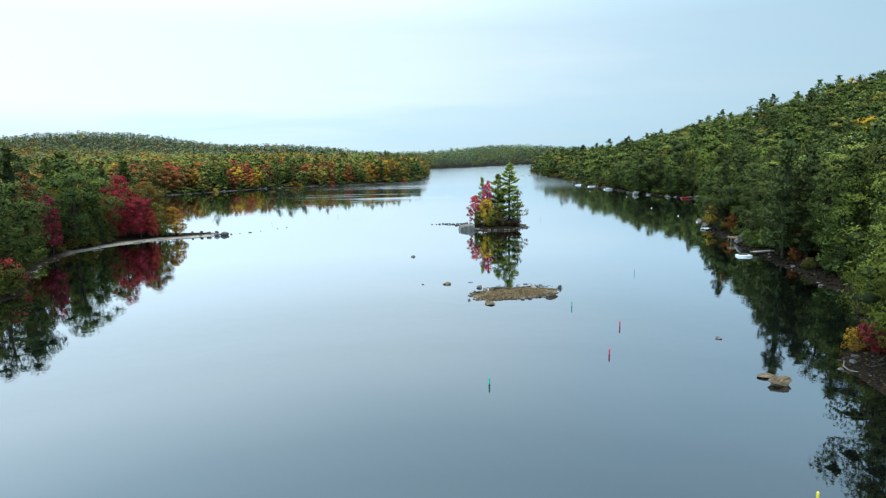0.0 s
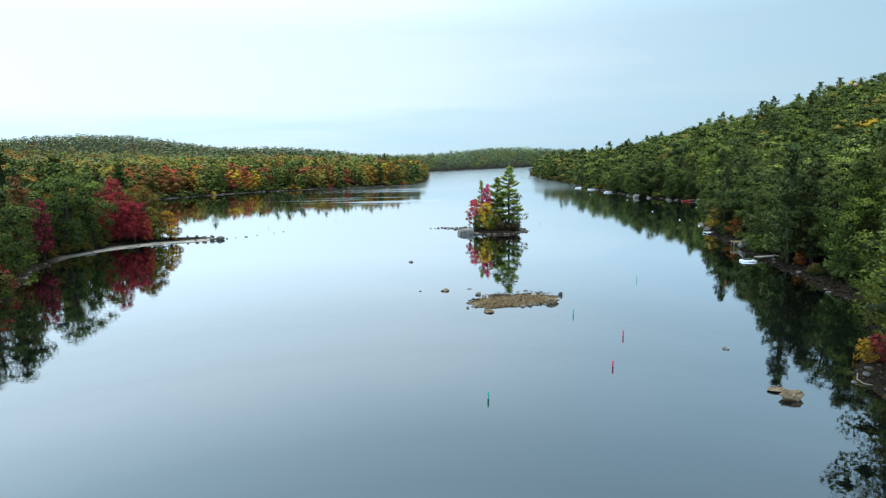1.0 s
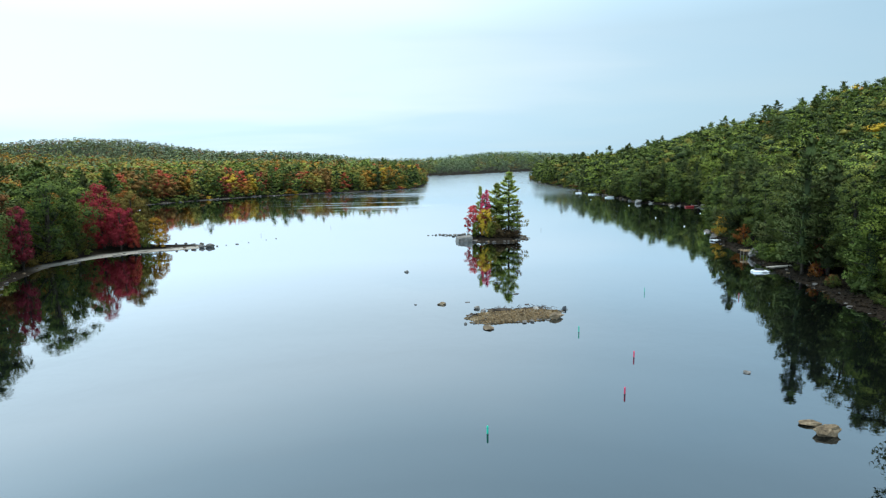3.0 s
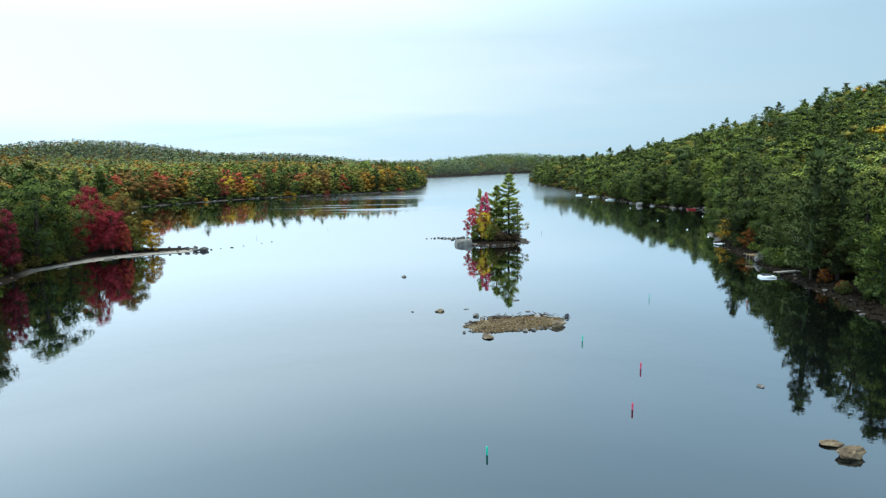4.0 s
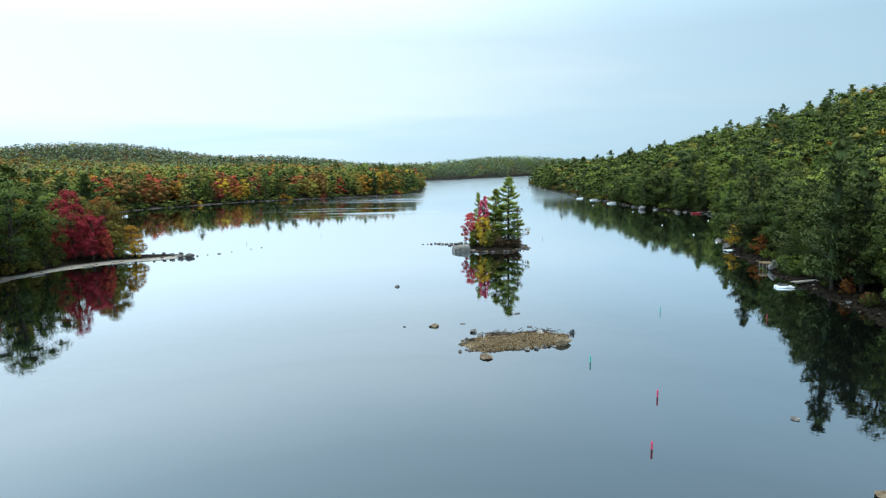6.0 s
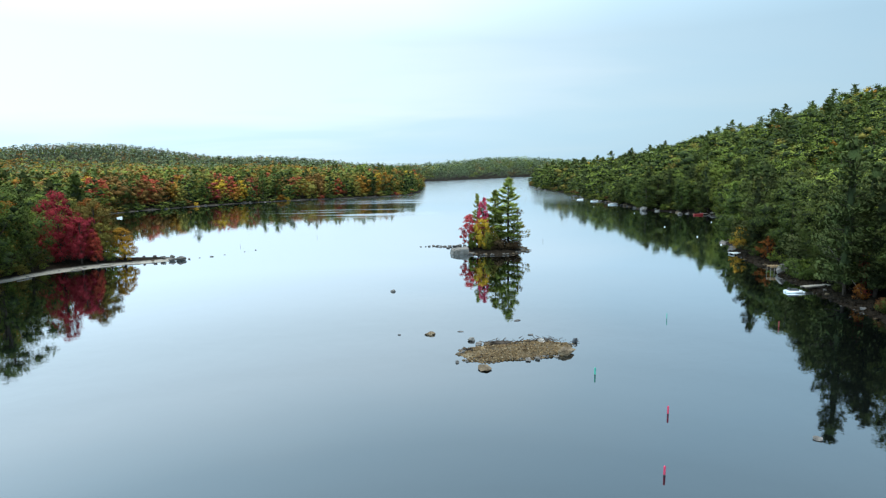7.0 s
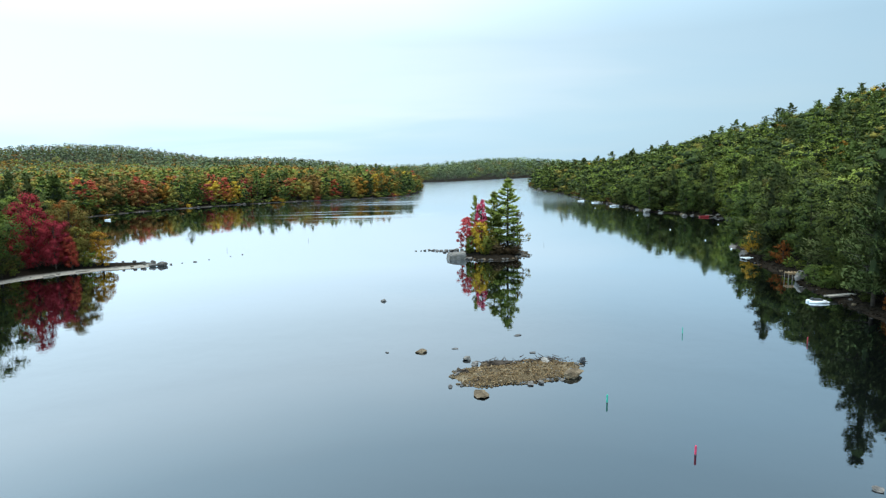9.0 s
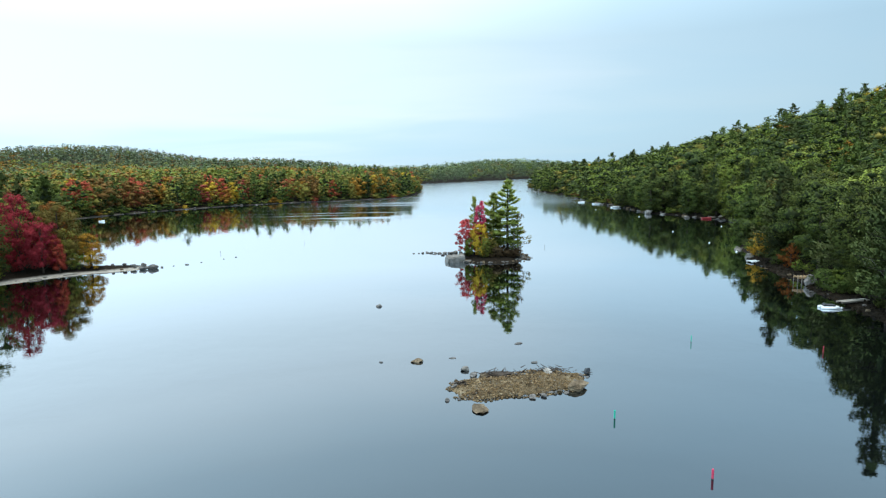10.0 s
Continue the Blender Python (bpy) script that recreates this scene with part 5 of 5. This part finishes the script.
for name, x, y, size, mat, seed, label in (
    ("flat_rock", 5.5, 66.3, (1.85, 1.25, 0.50), "granite_tan", 51, "pale flat rock in front of the gravel bar"),
    ("rock", 3.1, 68.0, (0.55, 0.45, 0.4), "granite_dark", 52, "small black rock beside the gravel bar"),
    ("rock", 4.8, 74.6, (0.9, 0.7, 0.75), "granite_pale", 53, "pale upright rock behind the gravel bar"),
    ("rock", 5.4, 73.2, (0.8, 0.7, 0.6), "granite", 54, "round grey rock behind the gravel bar"),
    ("boulder", 13.7, 69.8, (2.2, 1.3, 1.15), "granite_tan", 55, "large tan boulder at the gravel bar's end"),
    ("rock", 9.7, 68.2, (0.9, 0.6, 0.5), "granite", 56, "grey rock at the gravel bar's edge"),
    ("rock", 10.7, 68.5, (0.65, 0.5, 0.45), "granite", 57, "grey rock at the gravel bar's edge"),
    ("rock", 11.7, 68.9, (0.4, 0.35, 0.3), "granite_dark", 58, "small dark rock at the gravel bar's edge"),
    ("rock", 6.4, 72.4, (1.0, 0.8, 0.8), "granite_tan", 59, "tan rock half buried in the gravel bar"),
    ("rock", 3.8, 70.6, (1.0, 0.6, 0.6), "granite", 60, "grey rock on the gravel bar's edge"),
    ("flat_rock", 11.8, 73.1, (1.9, 0.9, 0.75), "granite_pale", 61, "pale slab of rock on the gravel bar"),
    ("rock", 14.6, 72.6, (0.55, 0.4, 0.4), "granite_dark", 62, "small dark rock at the gravel bar's end"),
    ("rock", 12.6, 68.9, (0.5, 0.35, 0.25), "granite", 63, "small grey rock at the gravel bar's edge"),
):
    lone_boulder(name, x, y, size, mat, seed, label, seed * 37 % 180, 0.2 if name != "flat_rock" else 0.15)


def stick_heap(name, x, y, z, spread, count, seed, label, reach=0.7):
    """A tangle of drift branches, one mesh for each stick."""
    rng = random.Random(seed)
    ob = empty(name, pose(x, y, z), label, "driftwood")
    for _ in range(count):
        a, b = rng.uniform(0, 6.283), rng.uniform(-0.1, 0.6)
        p = Vector((rng.gauss(0, spread), rng.gauss(0, spread * 0.5), rng.uniform(0.0, 0.18)))
        q = p + Vector((math.cos(a), math.sin(a) * 0.7, b)) * rng.uniform(0.3, 1.0) * reach
        part("branch", rod_bm(p, q, rng.uniform(0.025, 0.06), 0.015, 5), "driftwood", ob)
    return ob


heap = stick_heap("driftwood_heap", 7.6, 72.5, 0.22, 0.62, 130, 7, "tangled heap of dark driftwood on the gravel bar", 0.75)
part("matted_twigs", rock_bm((2.5, 1.3, 0.75), 78, 3, 0.9), "driftwood", heap, "matted dark twigs and bark", m=pose(0, 0, 0.05))
stick_heap("driftwood_heap", 12.4, 73.5, 0.18, 0.9, 60, 17, "low heap of grey drift branches on the gravel bar", 0.7)
stick_heap("driftwood_heap", 4.3, 70.9, 0.12, 0.35, 40, 18, "small dark heap of drift twigs on the gravel bar", 0.5)
stick_heap("driftwood_heap", 10.0, 72.6, 0.3, 0.6, 14, 8, "scattered grey drift branches on the gravel bar", 0.7)
stump = stick_heap("tree_stump", 15.4, 73.4, 0.0, 0.12, 9, 9, "black uprooted stump standing in the water", 0.6)
part("stump_core", rock_bm((0.7, 0.5, 0.7), 77, 2, 0.8), "dark_cover", stump, "wet black stump", m=pose(0, 0, 0.12))

# the wooded island
ISLE = (12.6, 137.4)
isle = mound("island_ground", 12.6, 137.4, 8.0, 6.6, 1.1, "forest_ground", 5, "stony island ground covered in brown litter")
rng_i = random.Random(61)
for i in range(290):
    a = rng_i.uniform(0, 6.283)
    if math.sin(a) > 0.5 and rng_i.random() < 0.5:
        continue
    f = rng_i.uniform(0.76, 1.06)
    s = rng_i.uniform(0.2, 0.62)
    rock("stone", ISLE[0] + 8.0 * f * math.cos(a), ISLE[1] + 6.6 * f * math.sin(a), 0.10 + s * 0.12, s * 1.3, s, s * 0.7, rng_i.choice(["granite", "granite_tan", "granite_dark", "granite_dark", "granite_tan", "granite"]), rng_i.randrange(8), "", rng_i.uniform(0, 360), parent=isle)
tagged(part("slab_boulder", block_bm((3.1, 2.2, 1.6), 66), "granite_pale", m=pose(5.7, 133.2, 0.42, 7, -5, 8)), "large flat-topped pale boulder at the island's shore", "rock")
lone_boulder("slab_boulder", 8.0, 132.2, (1.9, 1.3, 1.0), "granite", 67, "grey boulder wedged against the island's shore", 40, 0.2)
for i, (x, y, s) in enumerate(((-2.7, 144.3, 0.6), (-1.6, 144.4, 0.5), (-0.8, 144.6, 0.9), (0.2, 145.2, 1.0), (1.0, 144.6, 1.1), (1.9, 144.0, 1.2), (2.8, 143.9, 1.1), (3.8, 143.5, 1.5), (4.9, 143.8, 1.3), (6.0, 144.2, 1.6), (7.2, 144.0, 1.4), (3.4, 141.6, 1.0), (4.4, 139.8, 1.1), (4.6, 137.0, 1.2))):
    lone_boulder("rock", x, y, (s * 0.95, s * 0.75, s * 0.6), "granite_dark" if i % 3 else "granite", 80 + i, "dark rock in a line off the island", i * 63, 0.2, group="line of rocks off the island")

for key, made, mat, bark in (
    (("isle_pine", 0), pine(71, 1.0, 0.44, 6900, low=0.13, leaf=0.025, levels=17, boughs=4.6, ragged=0.40, skip=0.22, power=0.75, lift=0.42, width=0.34, thick=0.07, fill=0, bare=0.30, round_top=0.26), "needle", "bark"),
    (("isle_pine", 1), pine(72, 1.0, 0.52, 5800, low=0.14, leaf=0.030, levels=12, boughs=4.8, ragged=0.40, skip=0.20, power=0.7, lift=0.5, width=0.34, thick=0.07, fill=0, bare=0.30, round_top=0.28), "needle", "bark"),
    (("isle_thin", 0), pine(73, 1.0, 0.50, 620, low=0.10, leaf=0.045, levels=10, boughs=4.0, ragged=0.6, power=0.5, width=0.28, fill=0, bare=0.4, lift=0.5, round_top=0.2), "leaf_olive", "bark_pale"),
    (("isle_maple", 0), broadleaf(74, 1.0, 0.34, 3000, low=0.12, leaf=0.017, shell=0.2, lobes=64, slim=0.9, core=None, limbs=3), "leaf_red", "bark"),
    (("isle_maple", 1), broadleaf(75, 1.0, 0.55, 2600, low=0.06, leaf=0.021, shell=0.2, lobes=64, core=None, limbs=5), "leaf_pink", "bark"),
    (("isle_maple", 2), broadleaf(76, 1.0, 0.85, 3000, low=0.02, leaf=0.026, shell=0.2, lobes=54, core=None, limbs=5), "leaf_olive", "bark"),
):
    template(key, made, mat, bark)
for kind, which, x, y, h, mat, wide in (
    ("isle_pine", 0, 16.2, 137.2, 14.8, "needle_sunlit", 1.14), ("isle_pine", 1, 13.4, 138.0, 12.0, "needle_sunlit", 0.95), ("isle_pine", 1, 10.0, 139.6, 11.2, "needle_sunlit", 0.6),
    ("isle_maple", 0, 10.9, 136.4, 11.2, "leaf_scarlet", 0.75), ("isle_maple", 1, 8.2, 136.6, 7.8, "leaf_pink", 1.0), ("isle_maple", 2, 10.6, 134.4, 6.8, "leaf_yellow", 0.7), ("isle_maple", 2, 11.4, 133.4, 4.0, "leaf_light", 0.8),
    ("isle_maple", 2, 13.0, 135.8, 5.0, "leaf_olive", 0.9), ("isle_thin", 0, 18.2, 137.0, 8.2, "leaf_olive", 1.0), ("isle_thin", 0, 17.2, 135.4, 6.8, "leaf_green", 0.9),
    ("isle_maple", 2, 8.6, 135.2, 3.6, "leaf_green", 0.9),
):
    tree(kind, which, x, y, h, mat, wide, z=0.75, group="trees of the island")
for i in range(20):
    a = i * 2.4
    x, y = 14.6 + 3.9 * math.cos(a) * (0.4 + 0.6 * (i / 20)), 135.6 + 2.6 * math.sin(a) * (0.4 + 0.6 * (i / 20))
    tree("bush", i % 3, x, y, 1.5 + 1.1 * ((i * 7) % 5) / 5, "brush_brown", 1.3, z=0.6, group="brown shrubs of the island")


# ---- channel markers and buoys ----
def marker_pole(x, y, h, r, mat, label):
    ob = empty("channel_marker", pose(x, y, 0), label, "channel marker", "channel markers")
    shaft = part("shaft", rod_bm((0, 0, -0.9), (0, 0, h), r, sides=12), mat, ob, smooth=False)
    part("cap", rod_bm((0, 0, h), (0, 0, h + 0.05), r * 1.02, r * 0.5, 12), mat, shaft)
    part("waterline_band", rod_bm((0, 0, -0.05), (0, 0, 0.06), r * 1.08, sides=12), "dark_cover", shaft, "dark band at the waterline")
    return ob


marker_pole(3.43, 42.04, 0.58, 0.065, "green_paint", "bright green channel marker pole standing in the water")
marker_pole(14.60, 48.10, 0.56, 0.065, "red_paint", "pinkish-red channel marker pole standing in the water")
marker_pole(18.05, 56.2, 0.60, 0.065, "red_paint", "pinkish-red channel marker pole standing in the water")
marker_pole(14.92, 64.18, 0.63, 0.06, "green_paint", "bright green channel marker pole standing in the water")
marker_pole(27.96, 81.28, 0.66, 0.04, "green_paint", "thin green marker pole standing in the water")
marker_pole(18.9, 26.4, 0.55, 0.065, "yellow_paint", "yellow marker pole standing in the water")
marker_pole(-30.5, 165.0, 0.6, 0.025, "granite_dark", "thin dark marker stake in the water")
marker_pole(-45.4, 150.0, 0.6, 0.025, "granite_dark", "thin dark marker stake in the water")
marker_pole(26.0, 150.0, 0.6, 0.025, "granite_dark", "thin dark marker stake in the water")


def buoy(x, y, r, mat, label):
    ob = empty("mooring_buoy", pose(x, y, 0), label, "buoy", "mooring buoys")
    bm = bmesh.new()
    bmesh.ops.create_uvsphere(bm, u_segments=14, v_segments=8, radius=r, matrix=Matrix.Translation((0, 0, r * 0.45)) @ Matrix.Diagonal((1, 1, 0.9, 1)))
    ball = part("float", bm, mat, ob, smooth=True)
    part("mooring_ring", rod_bm((0, 0, r * 1.2), (0, 0, r * 1.65), r * 0.16, sides=6), "grey_metal", ball)


for x, y in ((64.9, 175.4), (64.0, 153.1), (82.9, 185.6), (62.9, 139.2), (71.6, 220.0), (66.3, 254.6)):
    buoy(x, y, 0.17, "white_hull", "white round mooring buoy floating on the lake")
tall = empty("spar_buoy", pose(38.8, 77.5, 0), "slim red spar buoy near the east shore", "buoy")
part("float", rod_bm((0, 0, -0.3), (0, 0, 0.5), 0.06, 0.045, 10), "red_hull", tall)
part("cap", rod_bm((0, 0, 0.5), (0, 0, 0.6), 0.05, 0.03, 8), "red_paint", tall)


# ---- docks and boats along the east shore ----
def dock(name, x, y, turn, length, width, height, mat, label, posts=True):
    """A plank deck on two joists and posts, running along its own x axis from the shore end."""
    ob = empty(name, pose(x, y, height, 0, 0, turn), label, "dock")
    n = max(4, int(length / 0.16))
    for i in range(n):
        part("plank", box_bm(length / n - 0.015, width, 0.04, ((i + 0.5) * length / n, 0, 0)), mat, ob)
    for s in (-1, 1):
        part("joist", box_bm(length, 0.06, 0.16, (length / 2, s * (width / 2 - 0.08), -0.10)), mat, ob)
    if posts:
        for i in range(3):
            for s in (-1, 1):
                px = 0.25 + i * (length - 0.5) / 2
                part("post", rod_bm((px, s * (width / 2 + 0.05), -height - 0.8), (px, s * (width / 2 + 0.05), 0.35), 0.06, sides=7), mat, ob)
    return ob


def rowboat(x, y, turn, length, beam, mat, label, cover=None):
    """A small open boat: a lofted hull with thickness, thwarts, and a cover where it has one."""
    ob = empty("rowing_boat", pose(x, y, 0, 0, 0, turn), label, "boat")
    secs, vs, fs = 9, [], []
    for i in range(secs):
        f = i / (secs - 1)
        w = beam / 2 * (1 - max(0, (f - 0.35) / 0.65) ** 2.4) * (0.86 + 0.14 * min(1, f / 0.3)) + 0.02
        sheer = 0.42 + 0.22 * f ** 2
        px = (f - 0.5) * length
        for k, (u, v) in enumerate(((-1, sheer), (-0.82, 0.06), (-0.35, -0.12), (0.35, -0.12), (0.82, 0.06), (1, sheer), (0.9, sheer), (0.7, 0.12), (0.3, -0.04), (-0.3, -0.04), (-0.7, 0.12), (-0.9, sheer))):
            vs.append((px, u * w, v))
    for i in range(secs - 1):
        for k in range(12):
            a, b = i * 12 + k, i * 12 + (k + 1) % 12
            fs.append((a, b, b + 12, a + 12))
    hull = put("hull", mesh_from("hull", vs, fs, [mat], smooth=True), ob)
    bm = bmesh.new()
    bmesh.ops.create_cube(bm, size=1, matrix=Matrix.Translation((-length / 2 + 0.03, 0, 0.18)) @ Matrix.Diagonal((0.06, beam * 0.84, 0.5, 1)))
    part("transom", bm, mat, hull)
    for f in (-0.25, 0.08):
        part("thwart", box_bm(0.24, beam * 0.86, 0.04, (f * length, 0, 0.3)), "weathered_wood", hull)
    if cover:
        part("cover", rock_bm((length * 0.62, beam * 0.9, 0.5), 5, 2, 0.15), cover, hull, "fitted boat cover", True, pose(-0.05 * length, 0, 0.42))
    return ob


# white pontoon raft moored at a grey gangway
raft = empty("pontoon_boat", pose(50.5, 93.6, 0, 0, 0, -8) @ Matrix.Scale(0.70, 4), "small white pontoon boat with a dark seat, moored", "boat")
for s in (-1, 1):
    bm = rod_bm((-1.6, s * 0.62, 0.14), (1.3, s * 0.62, 0.14), 0.24, sides=12)
    pontoon = part("pontoon", bm, "white_hull", raft, smooth=True)
    part("bow_cone", rod_bm((1.3, s * 0.62, 0.14), (1.85, s * 0.62, 0.24), 0.24, 0.05, 12), "white_hull", pontoon, smooth=True)
part("deck", box_bm(2.7, 1.35, 0.08, (-0.1, 0, 0.38), 0.02), "white_hull", raft)
seat = part("seat", box_bm(1.9, 1.05, 0.28, (-0.2, 0.05, 0.55), 0.06), "dark_cover", raft, "dark padded seat")
part("backrest", box_bm(0.14, 1.0, 0.4, (-0.85, 0.05, 0.7), 0.04), "dark_cover", seat)
dock("gangway", 56.6, 95.7, 193, 4.3, 0.9, 0.55, "weathered_wood", "grey weathered gangway running out from the bank", posts=False)
# pale floating dock farther along
dock("floating_dock", 62.6, 127.2, 190, 4.2, 1.5, 0.28, "white_hull", "pale floating dock moored at the shore", posts=False)
part("dock_float", box_bm(3.6, 1.1, 0.3, (2.1, 0, -0.22), 0.05), "dark_cover", [o for o in scene.objects if o.name.startswith("floating_dock")][0], "dark float drum")

# unfinished wooden pier on bare posts
pier = empty("wooden_pier", pose(57.2, 107.7, 0, 0, 0, 176), "unfinished tan wooden pier on slim pale posts", "pier")
for s in (-0.55, 0.55):
    part("beam", box_bm(2.3, 0.10, 0.18, (0.95, s, 1.0), 0.01), "new_wood", pier)
for i in range(4):
    for s in (-0.6, 0.6):
        part("post", rod_bm((0.25 + i * 0.58, s, -1.0), (0.25 + i * 0.58, s, 1.32 if i > 1 else 1.08), 0.032, sides=7), "bark_pale", pier)
for i in range(5):
    part("crosspiece", box_bm(0.09, 1.3, 0.09, (0.1 + i * 0.45, 0, 1.135)), "new_wood", pier)

# red canoe at a sloping grey ramp in the bay
rowboat(89.6, 208.8, 6, 3.3, 0.85, "red_hull", "red open boat moored beside a grey ramp")
dock("boat_ramp", 98.0, 211.0, 186, 7.0, 1.2, 0.5, "weathered_wood", "grey wooden dock reaching out beside a red boat")
# docks and white boats farther north
dock("dock", 86.0, 291.0, 180, 10.0, 1.6, 0.5, "weathered_wood", "grey weathered dock with moored white boats")
dock("dock", 83.5, 268.0, 176, 6.0, 1.5, 0.5, "weathered_wood", "short grey dock beside a white boat")
rowboat(77.2, 263.4, 2, 4.2, 1.5, "white_hull", "white motor boat moored by a dock", "white_hull")
rowboat(75.8, 287.0, 10, 4.2, 1.6, "white_hull", "white boat with a dark cover by a dock", "dark_cover")
rowboat(80.5, 287.2, -6, 3.8, 1.5, "white_hull", "white boat with a dark cover by a dock", "dark_cover")
rowboat(72.0, 300.5, 0, 3.0, 1.2, "white_hull", "white open boat at its mooring")
rowboat(-122.0, 236.7, 40, 1.9, 0.7, "white_hull", "small white open boat moored off the west shore")

# a dead bare tree leaning out of the bank
fallen = empty("dead_tree", pose(55.8, 87.4, ground_z(55.8, 87.4)), "bare grey dead tree leaning over the bank", "tree")
FR = random.Random(12)
FOOT, TIP = Vector((0, 0, -0.2)), Vector((-1.9, 5.0, 6.0))
dead = part("trunk", rod_bm(FOOT, TIP, 0.045, 0.012, 7), "bark_pale", fallen)
for i in range(9):
    p = FOOT.lerp(TIP, 0.35 + 0.07 * i)
    part("branch", rod_bm(p, p + Vector((FR.uniform(-1.4, 0.5), FR.uniform(-0.2, 1.8), FR.uniform(0.3, 1.5))), 0.014, 0.007, 5), "bark_pale", dead)
# a pale crooked root at the stony point
root = empty("drift_root", pose(33.0, 44.6, 0.05), "pale crooked drift root at the stony point", "driftwood")
for p, q in (((0, 0, 0.4), (-0.4, -0.5, 0.15)), ((-0.4, -0.5, 0.15), (-0.3, -1.1, 0.02)), ((-0.3, -1.1, 0.02), (0.2, -1.5, 0.0))):
    part("branch", rod_bm(p, q, 0.06, 0.045, 6), "bark_pale", root)



def strewn(name, spots, lo, hi, mat, seed, label, category):
    """Loose stones and litter lying over a stretch of ground, as one piece."""
    rng = np.random.default_rng(seed)
    bits = []
    for x, y, z, _ in spots:
        s = lo + (hi - lo) * rng.random() ** 3
        bits.append(lump(np.array((x, y, max(z, -0.05) + 0.02)), s * rng.uniform(0.6, 1.4, 3) * (1, 1, 0.6), rng, 1, 0.7)[:2])
    v, f = joined(bits)
    tagged(new(name, mesh_from(name, v, f, [mat])), label, category, kind="stuff")


strewn("leaf_litter", scatter(31, 46, 33, 50, 0.42, 92, lambda x, y, d: (d > 0.1) & (d < 9)), 0.05, 0.16, "leaf_litter", 91, "brown leaf litter and gravel on the stony point", "leaf litter")
strewn("bank_stones", scatter(40, 66, 50, 134, 0.5, 93, lambda x, y, d: (d > -0.4) & (d < 4)), 0.08, 0.34, "shaded_stone", 94, "stones and soil along the wooded bank, darkened for tree shade", "stones")
stick_heap("drift_branches", 35.5, 43.5, ground_z(35.5, 43.5), 1.4, 26, 33, "pale drift branches strewn on the stony point", 1.2)
stick_heap("drift_branches", 37.5, 40.0, ground_z(37.5, 40.0), 1.4, 20, 34, "pale drift branches strewn on the stony point", 1.2)
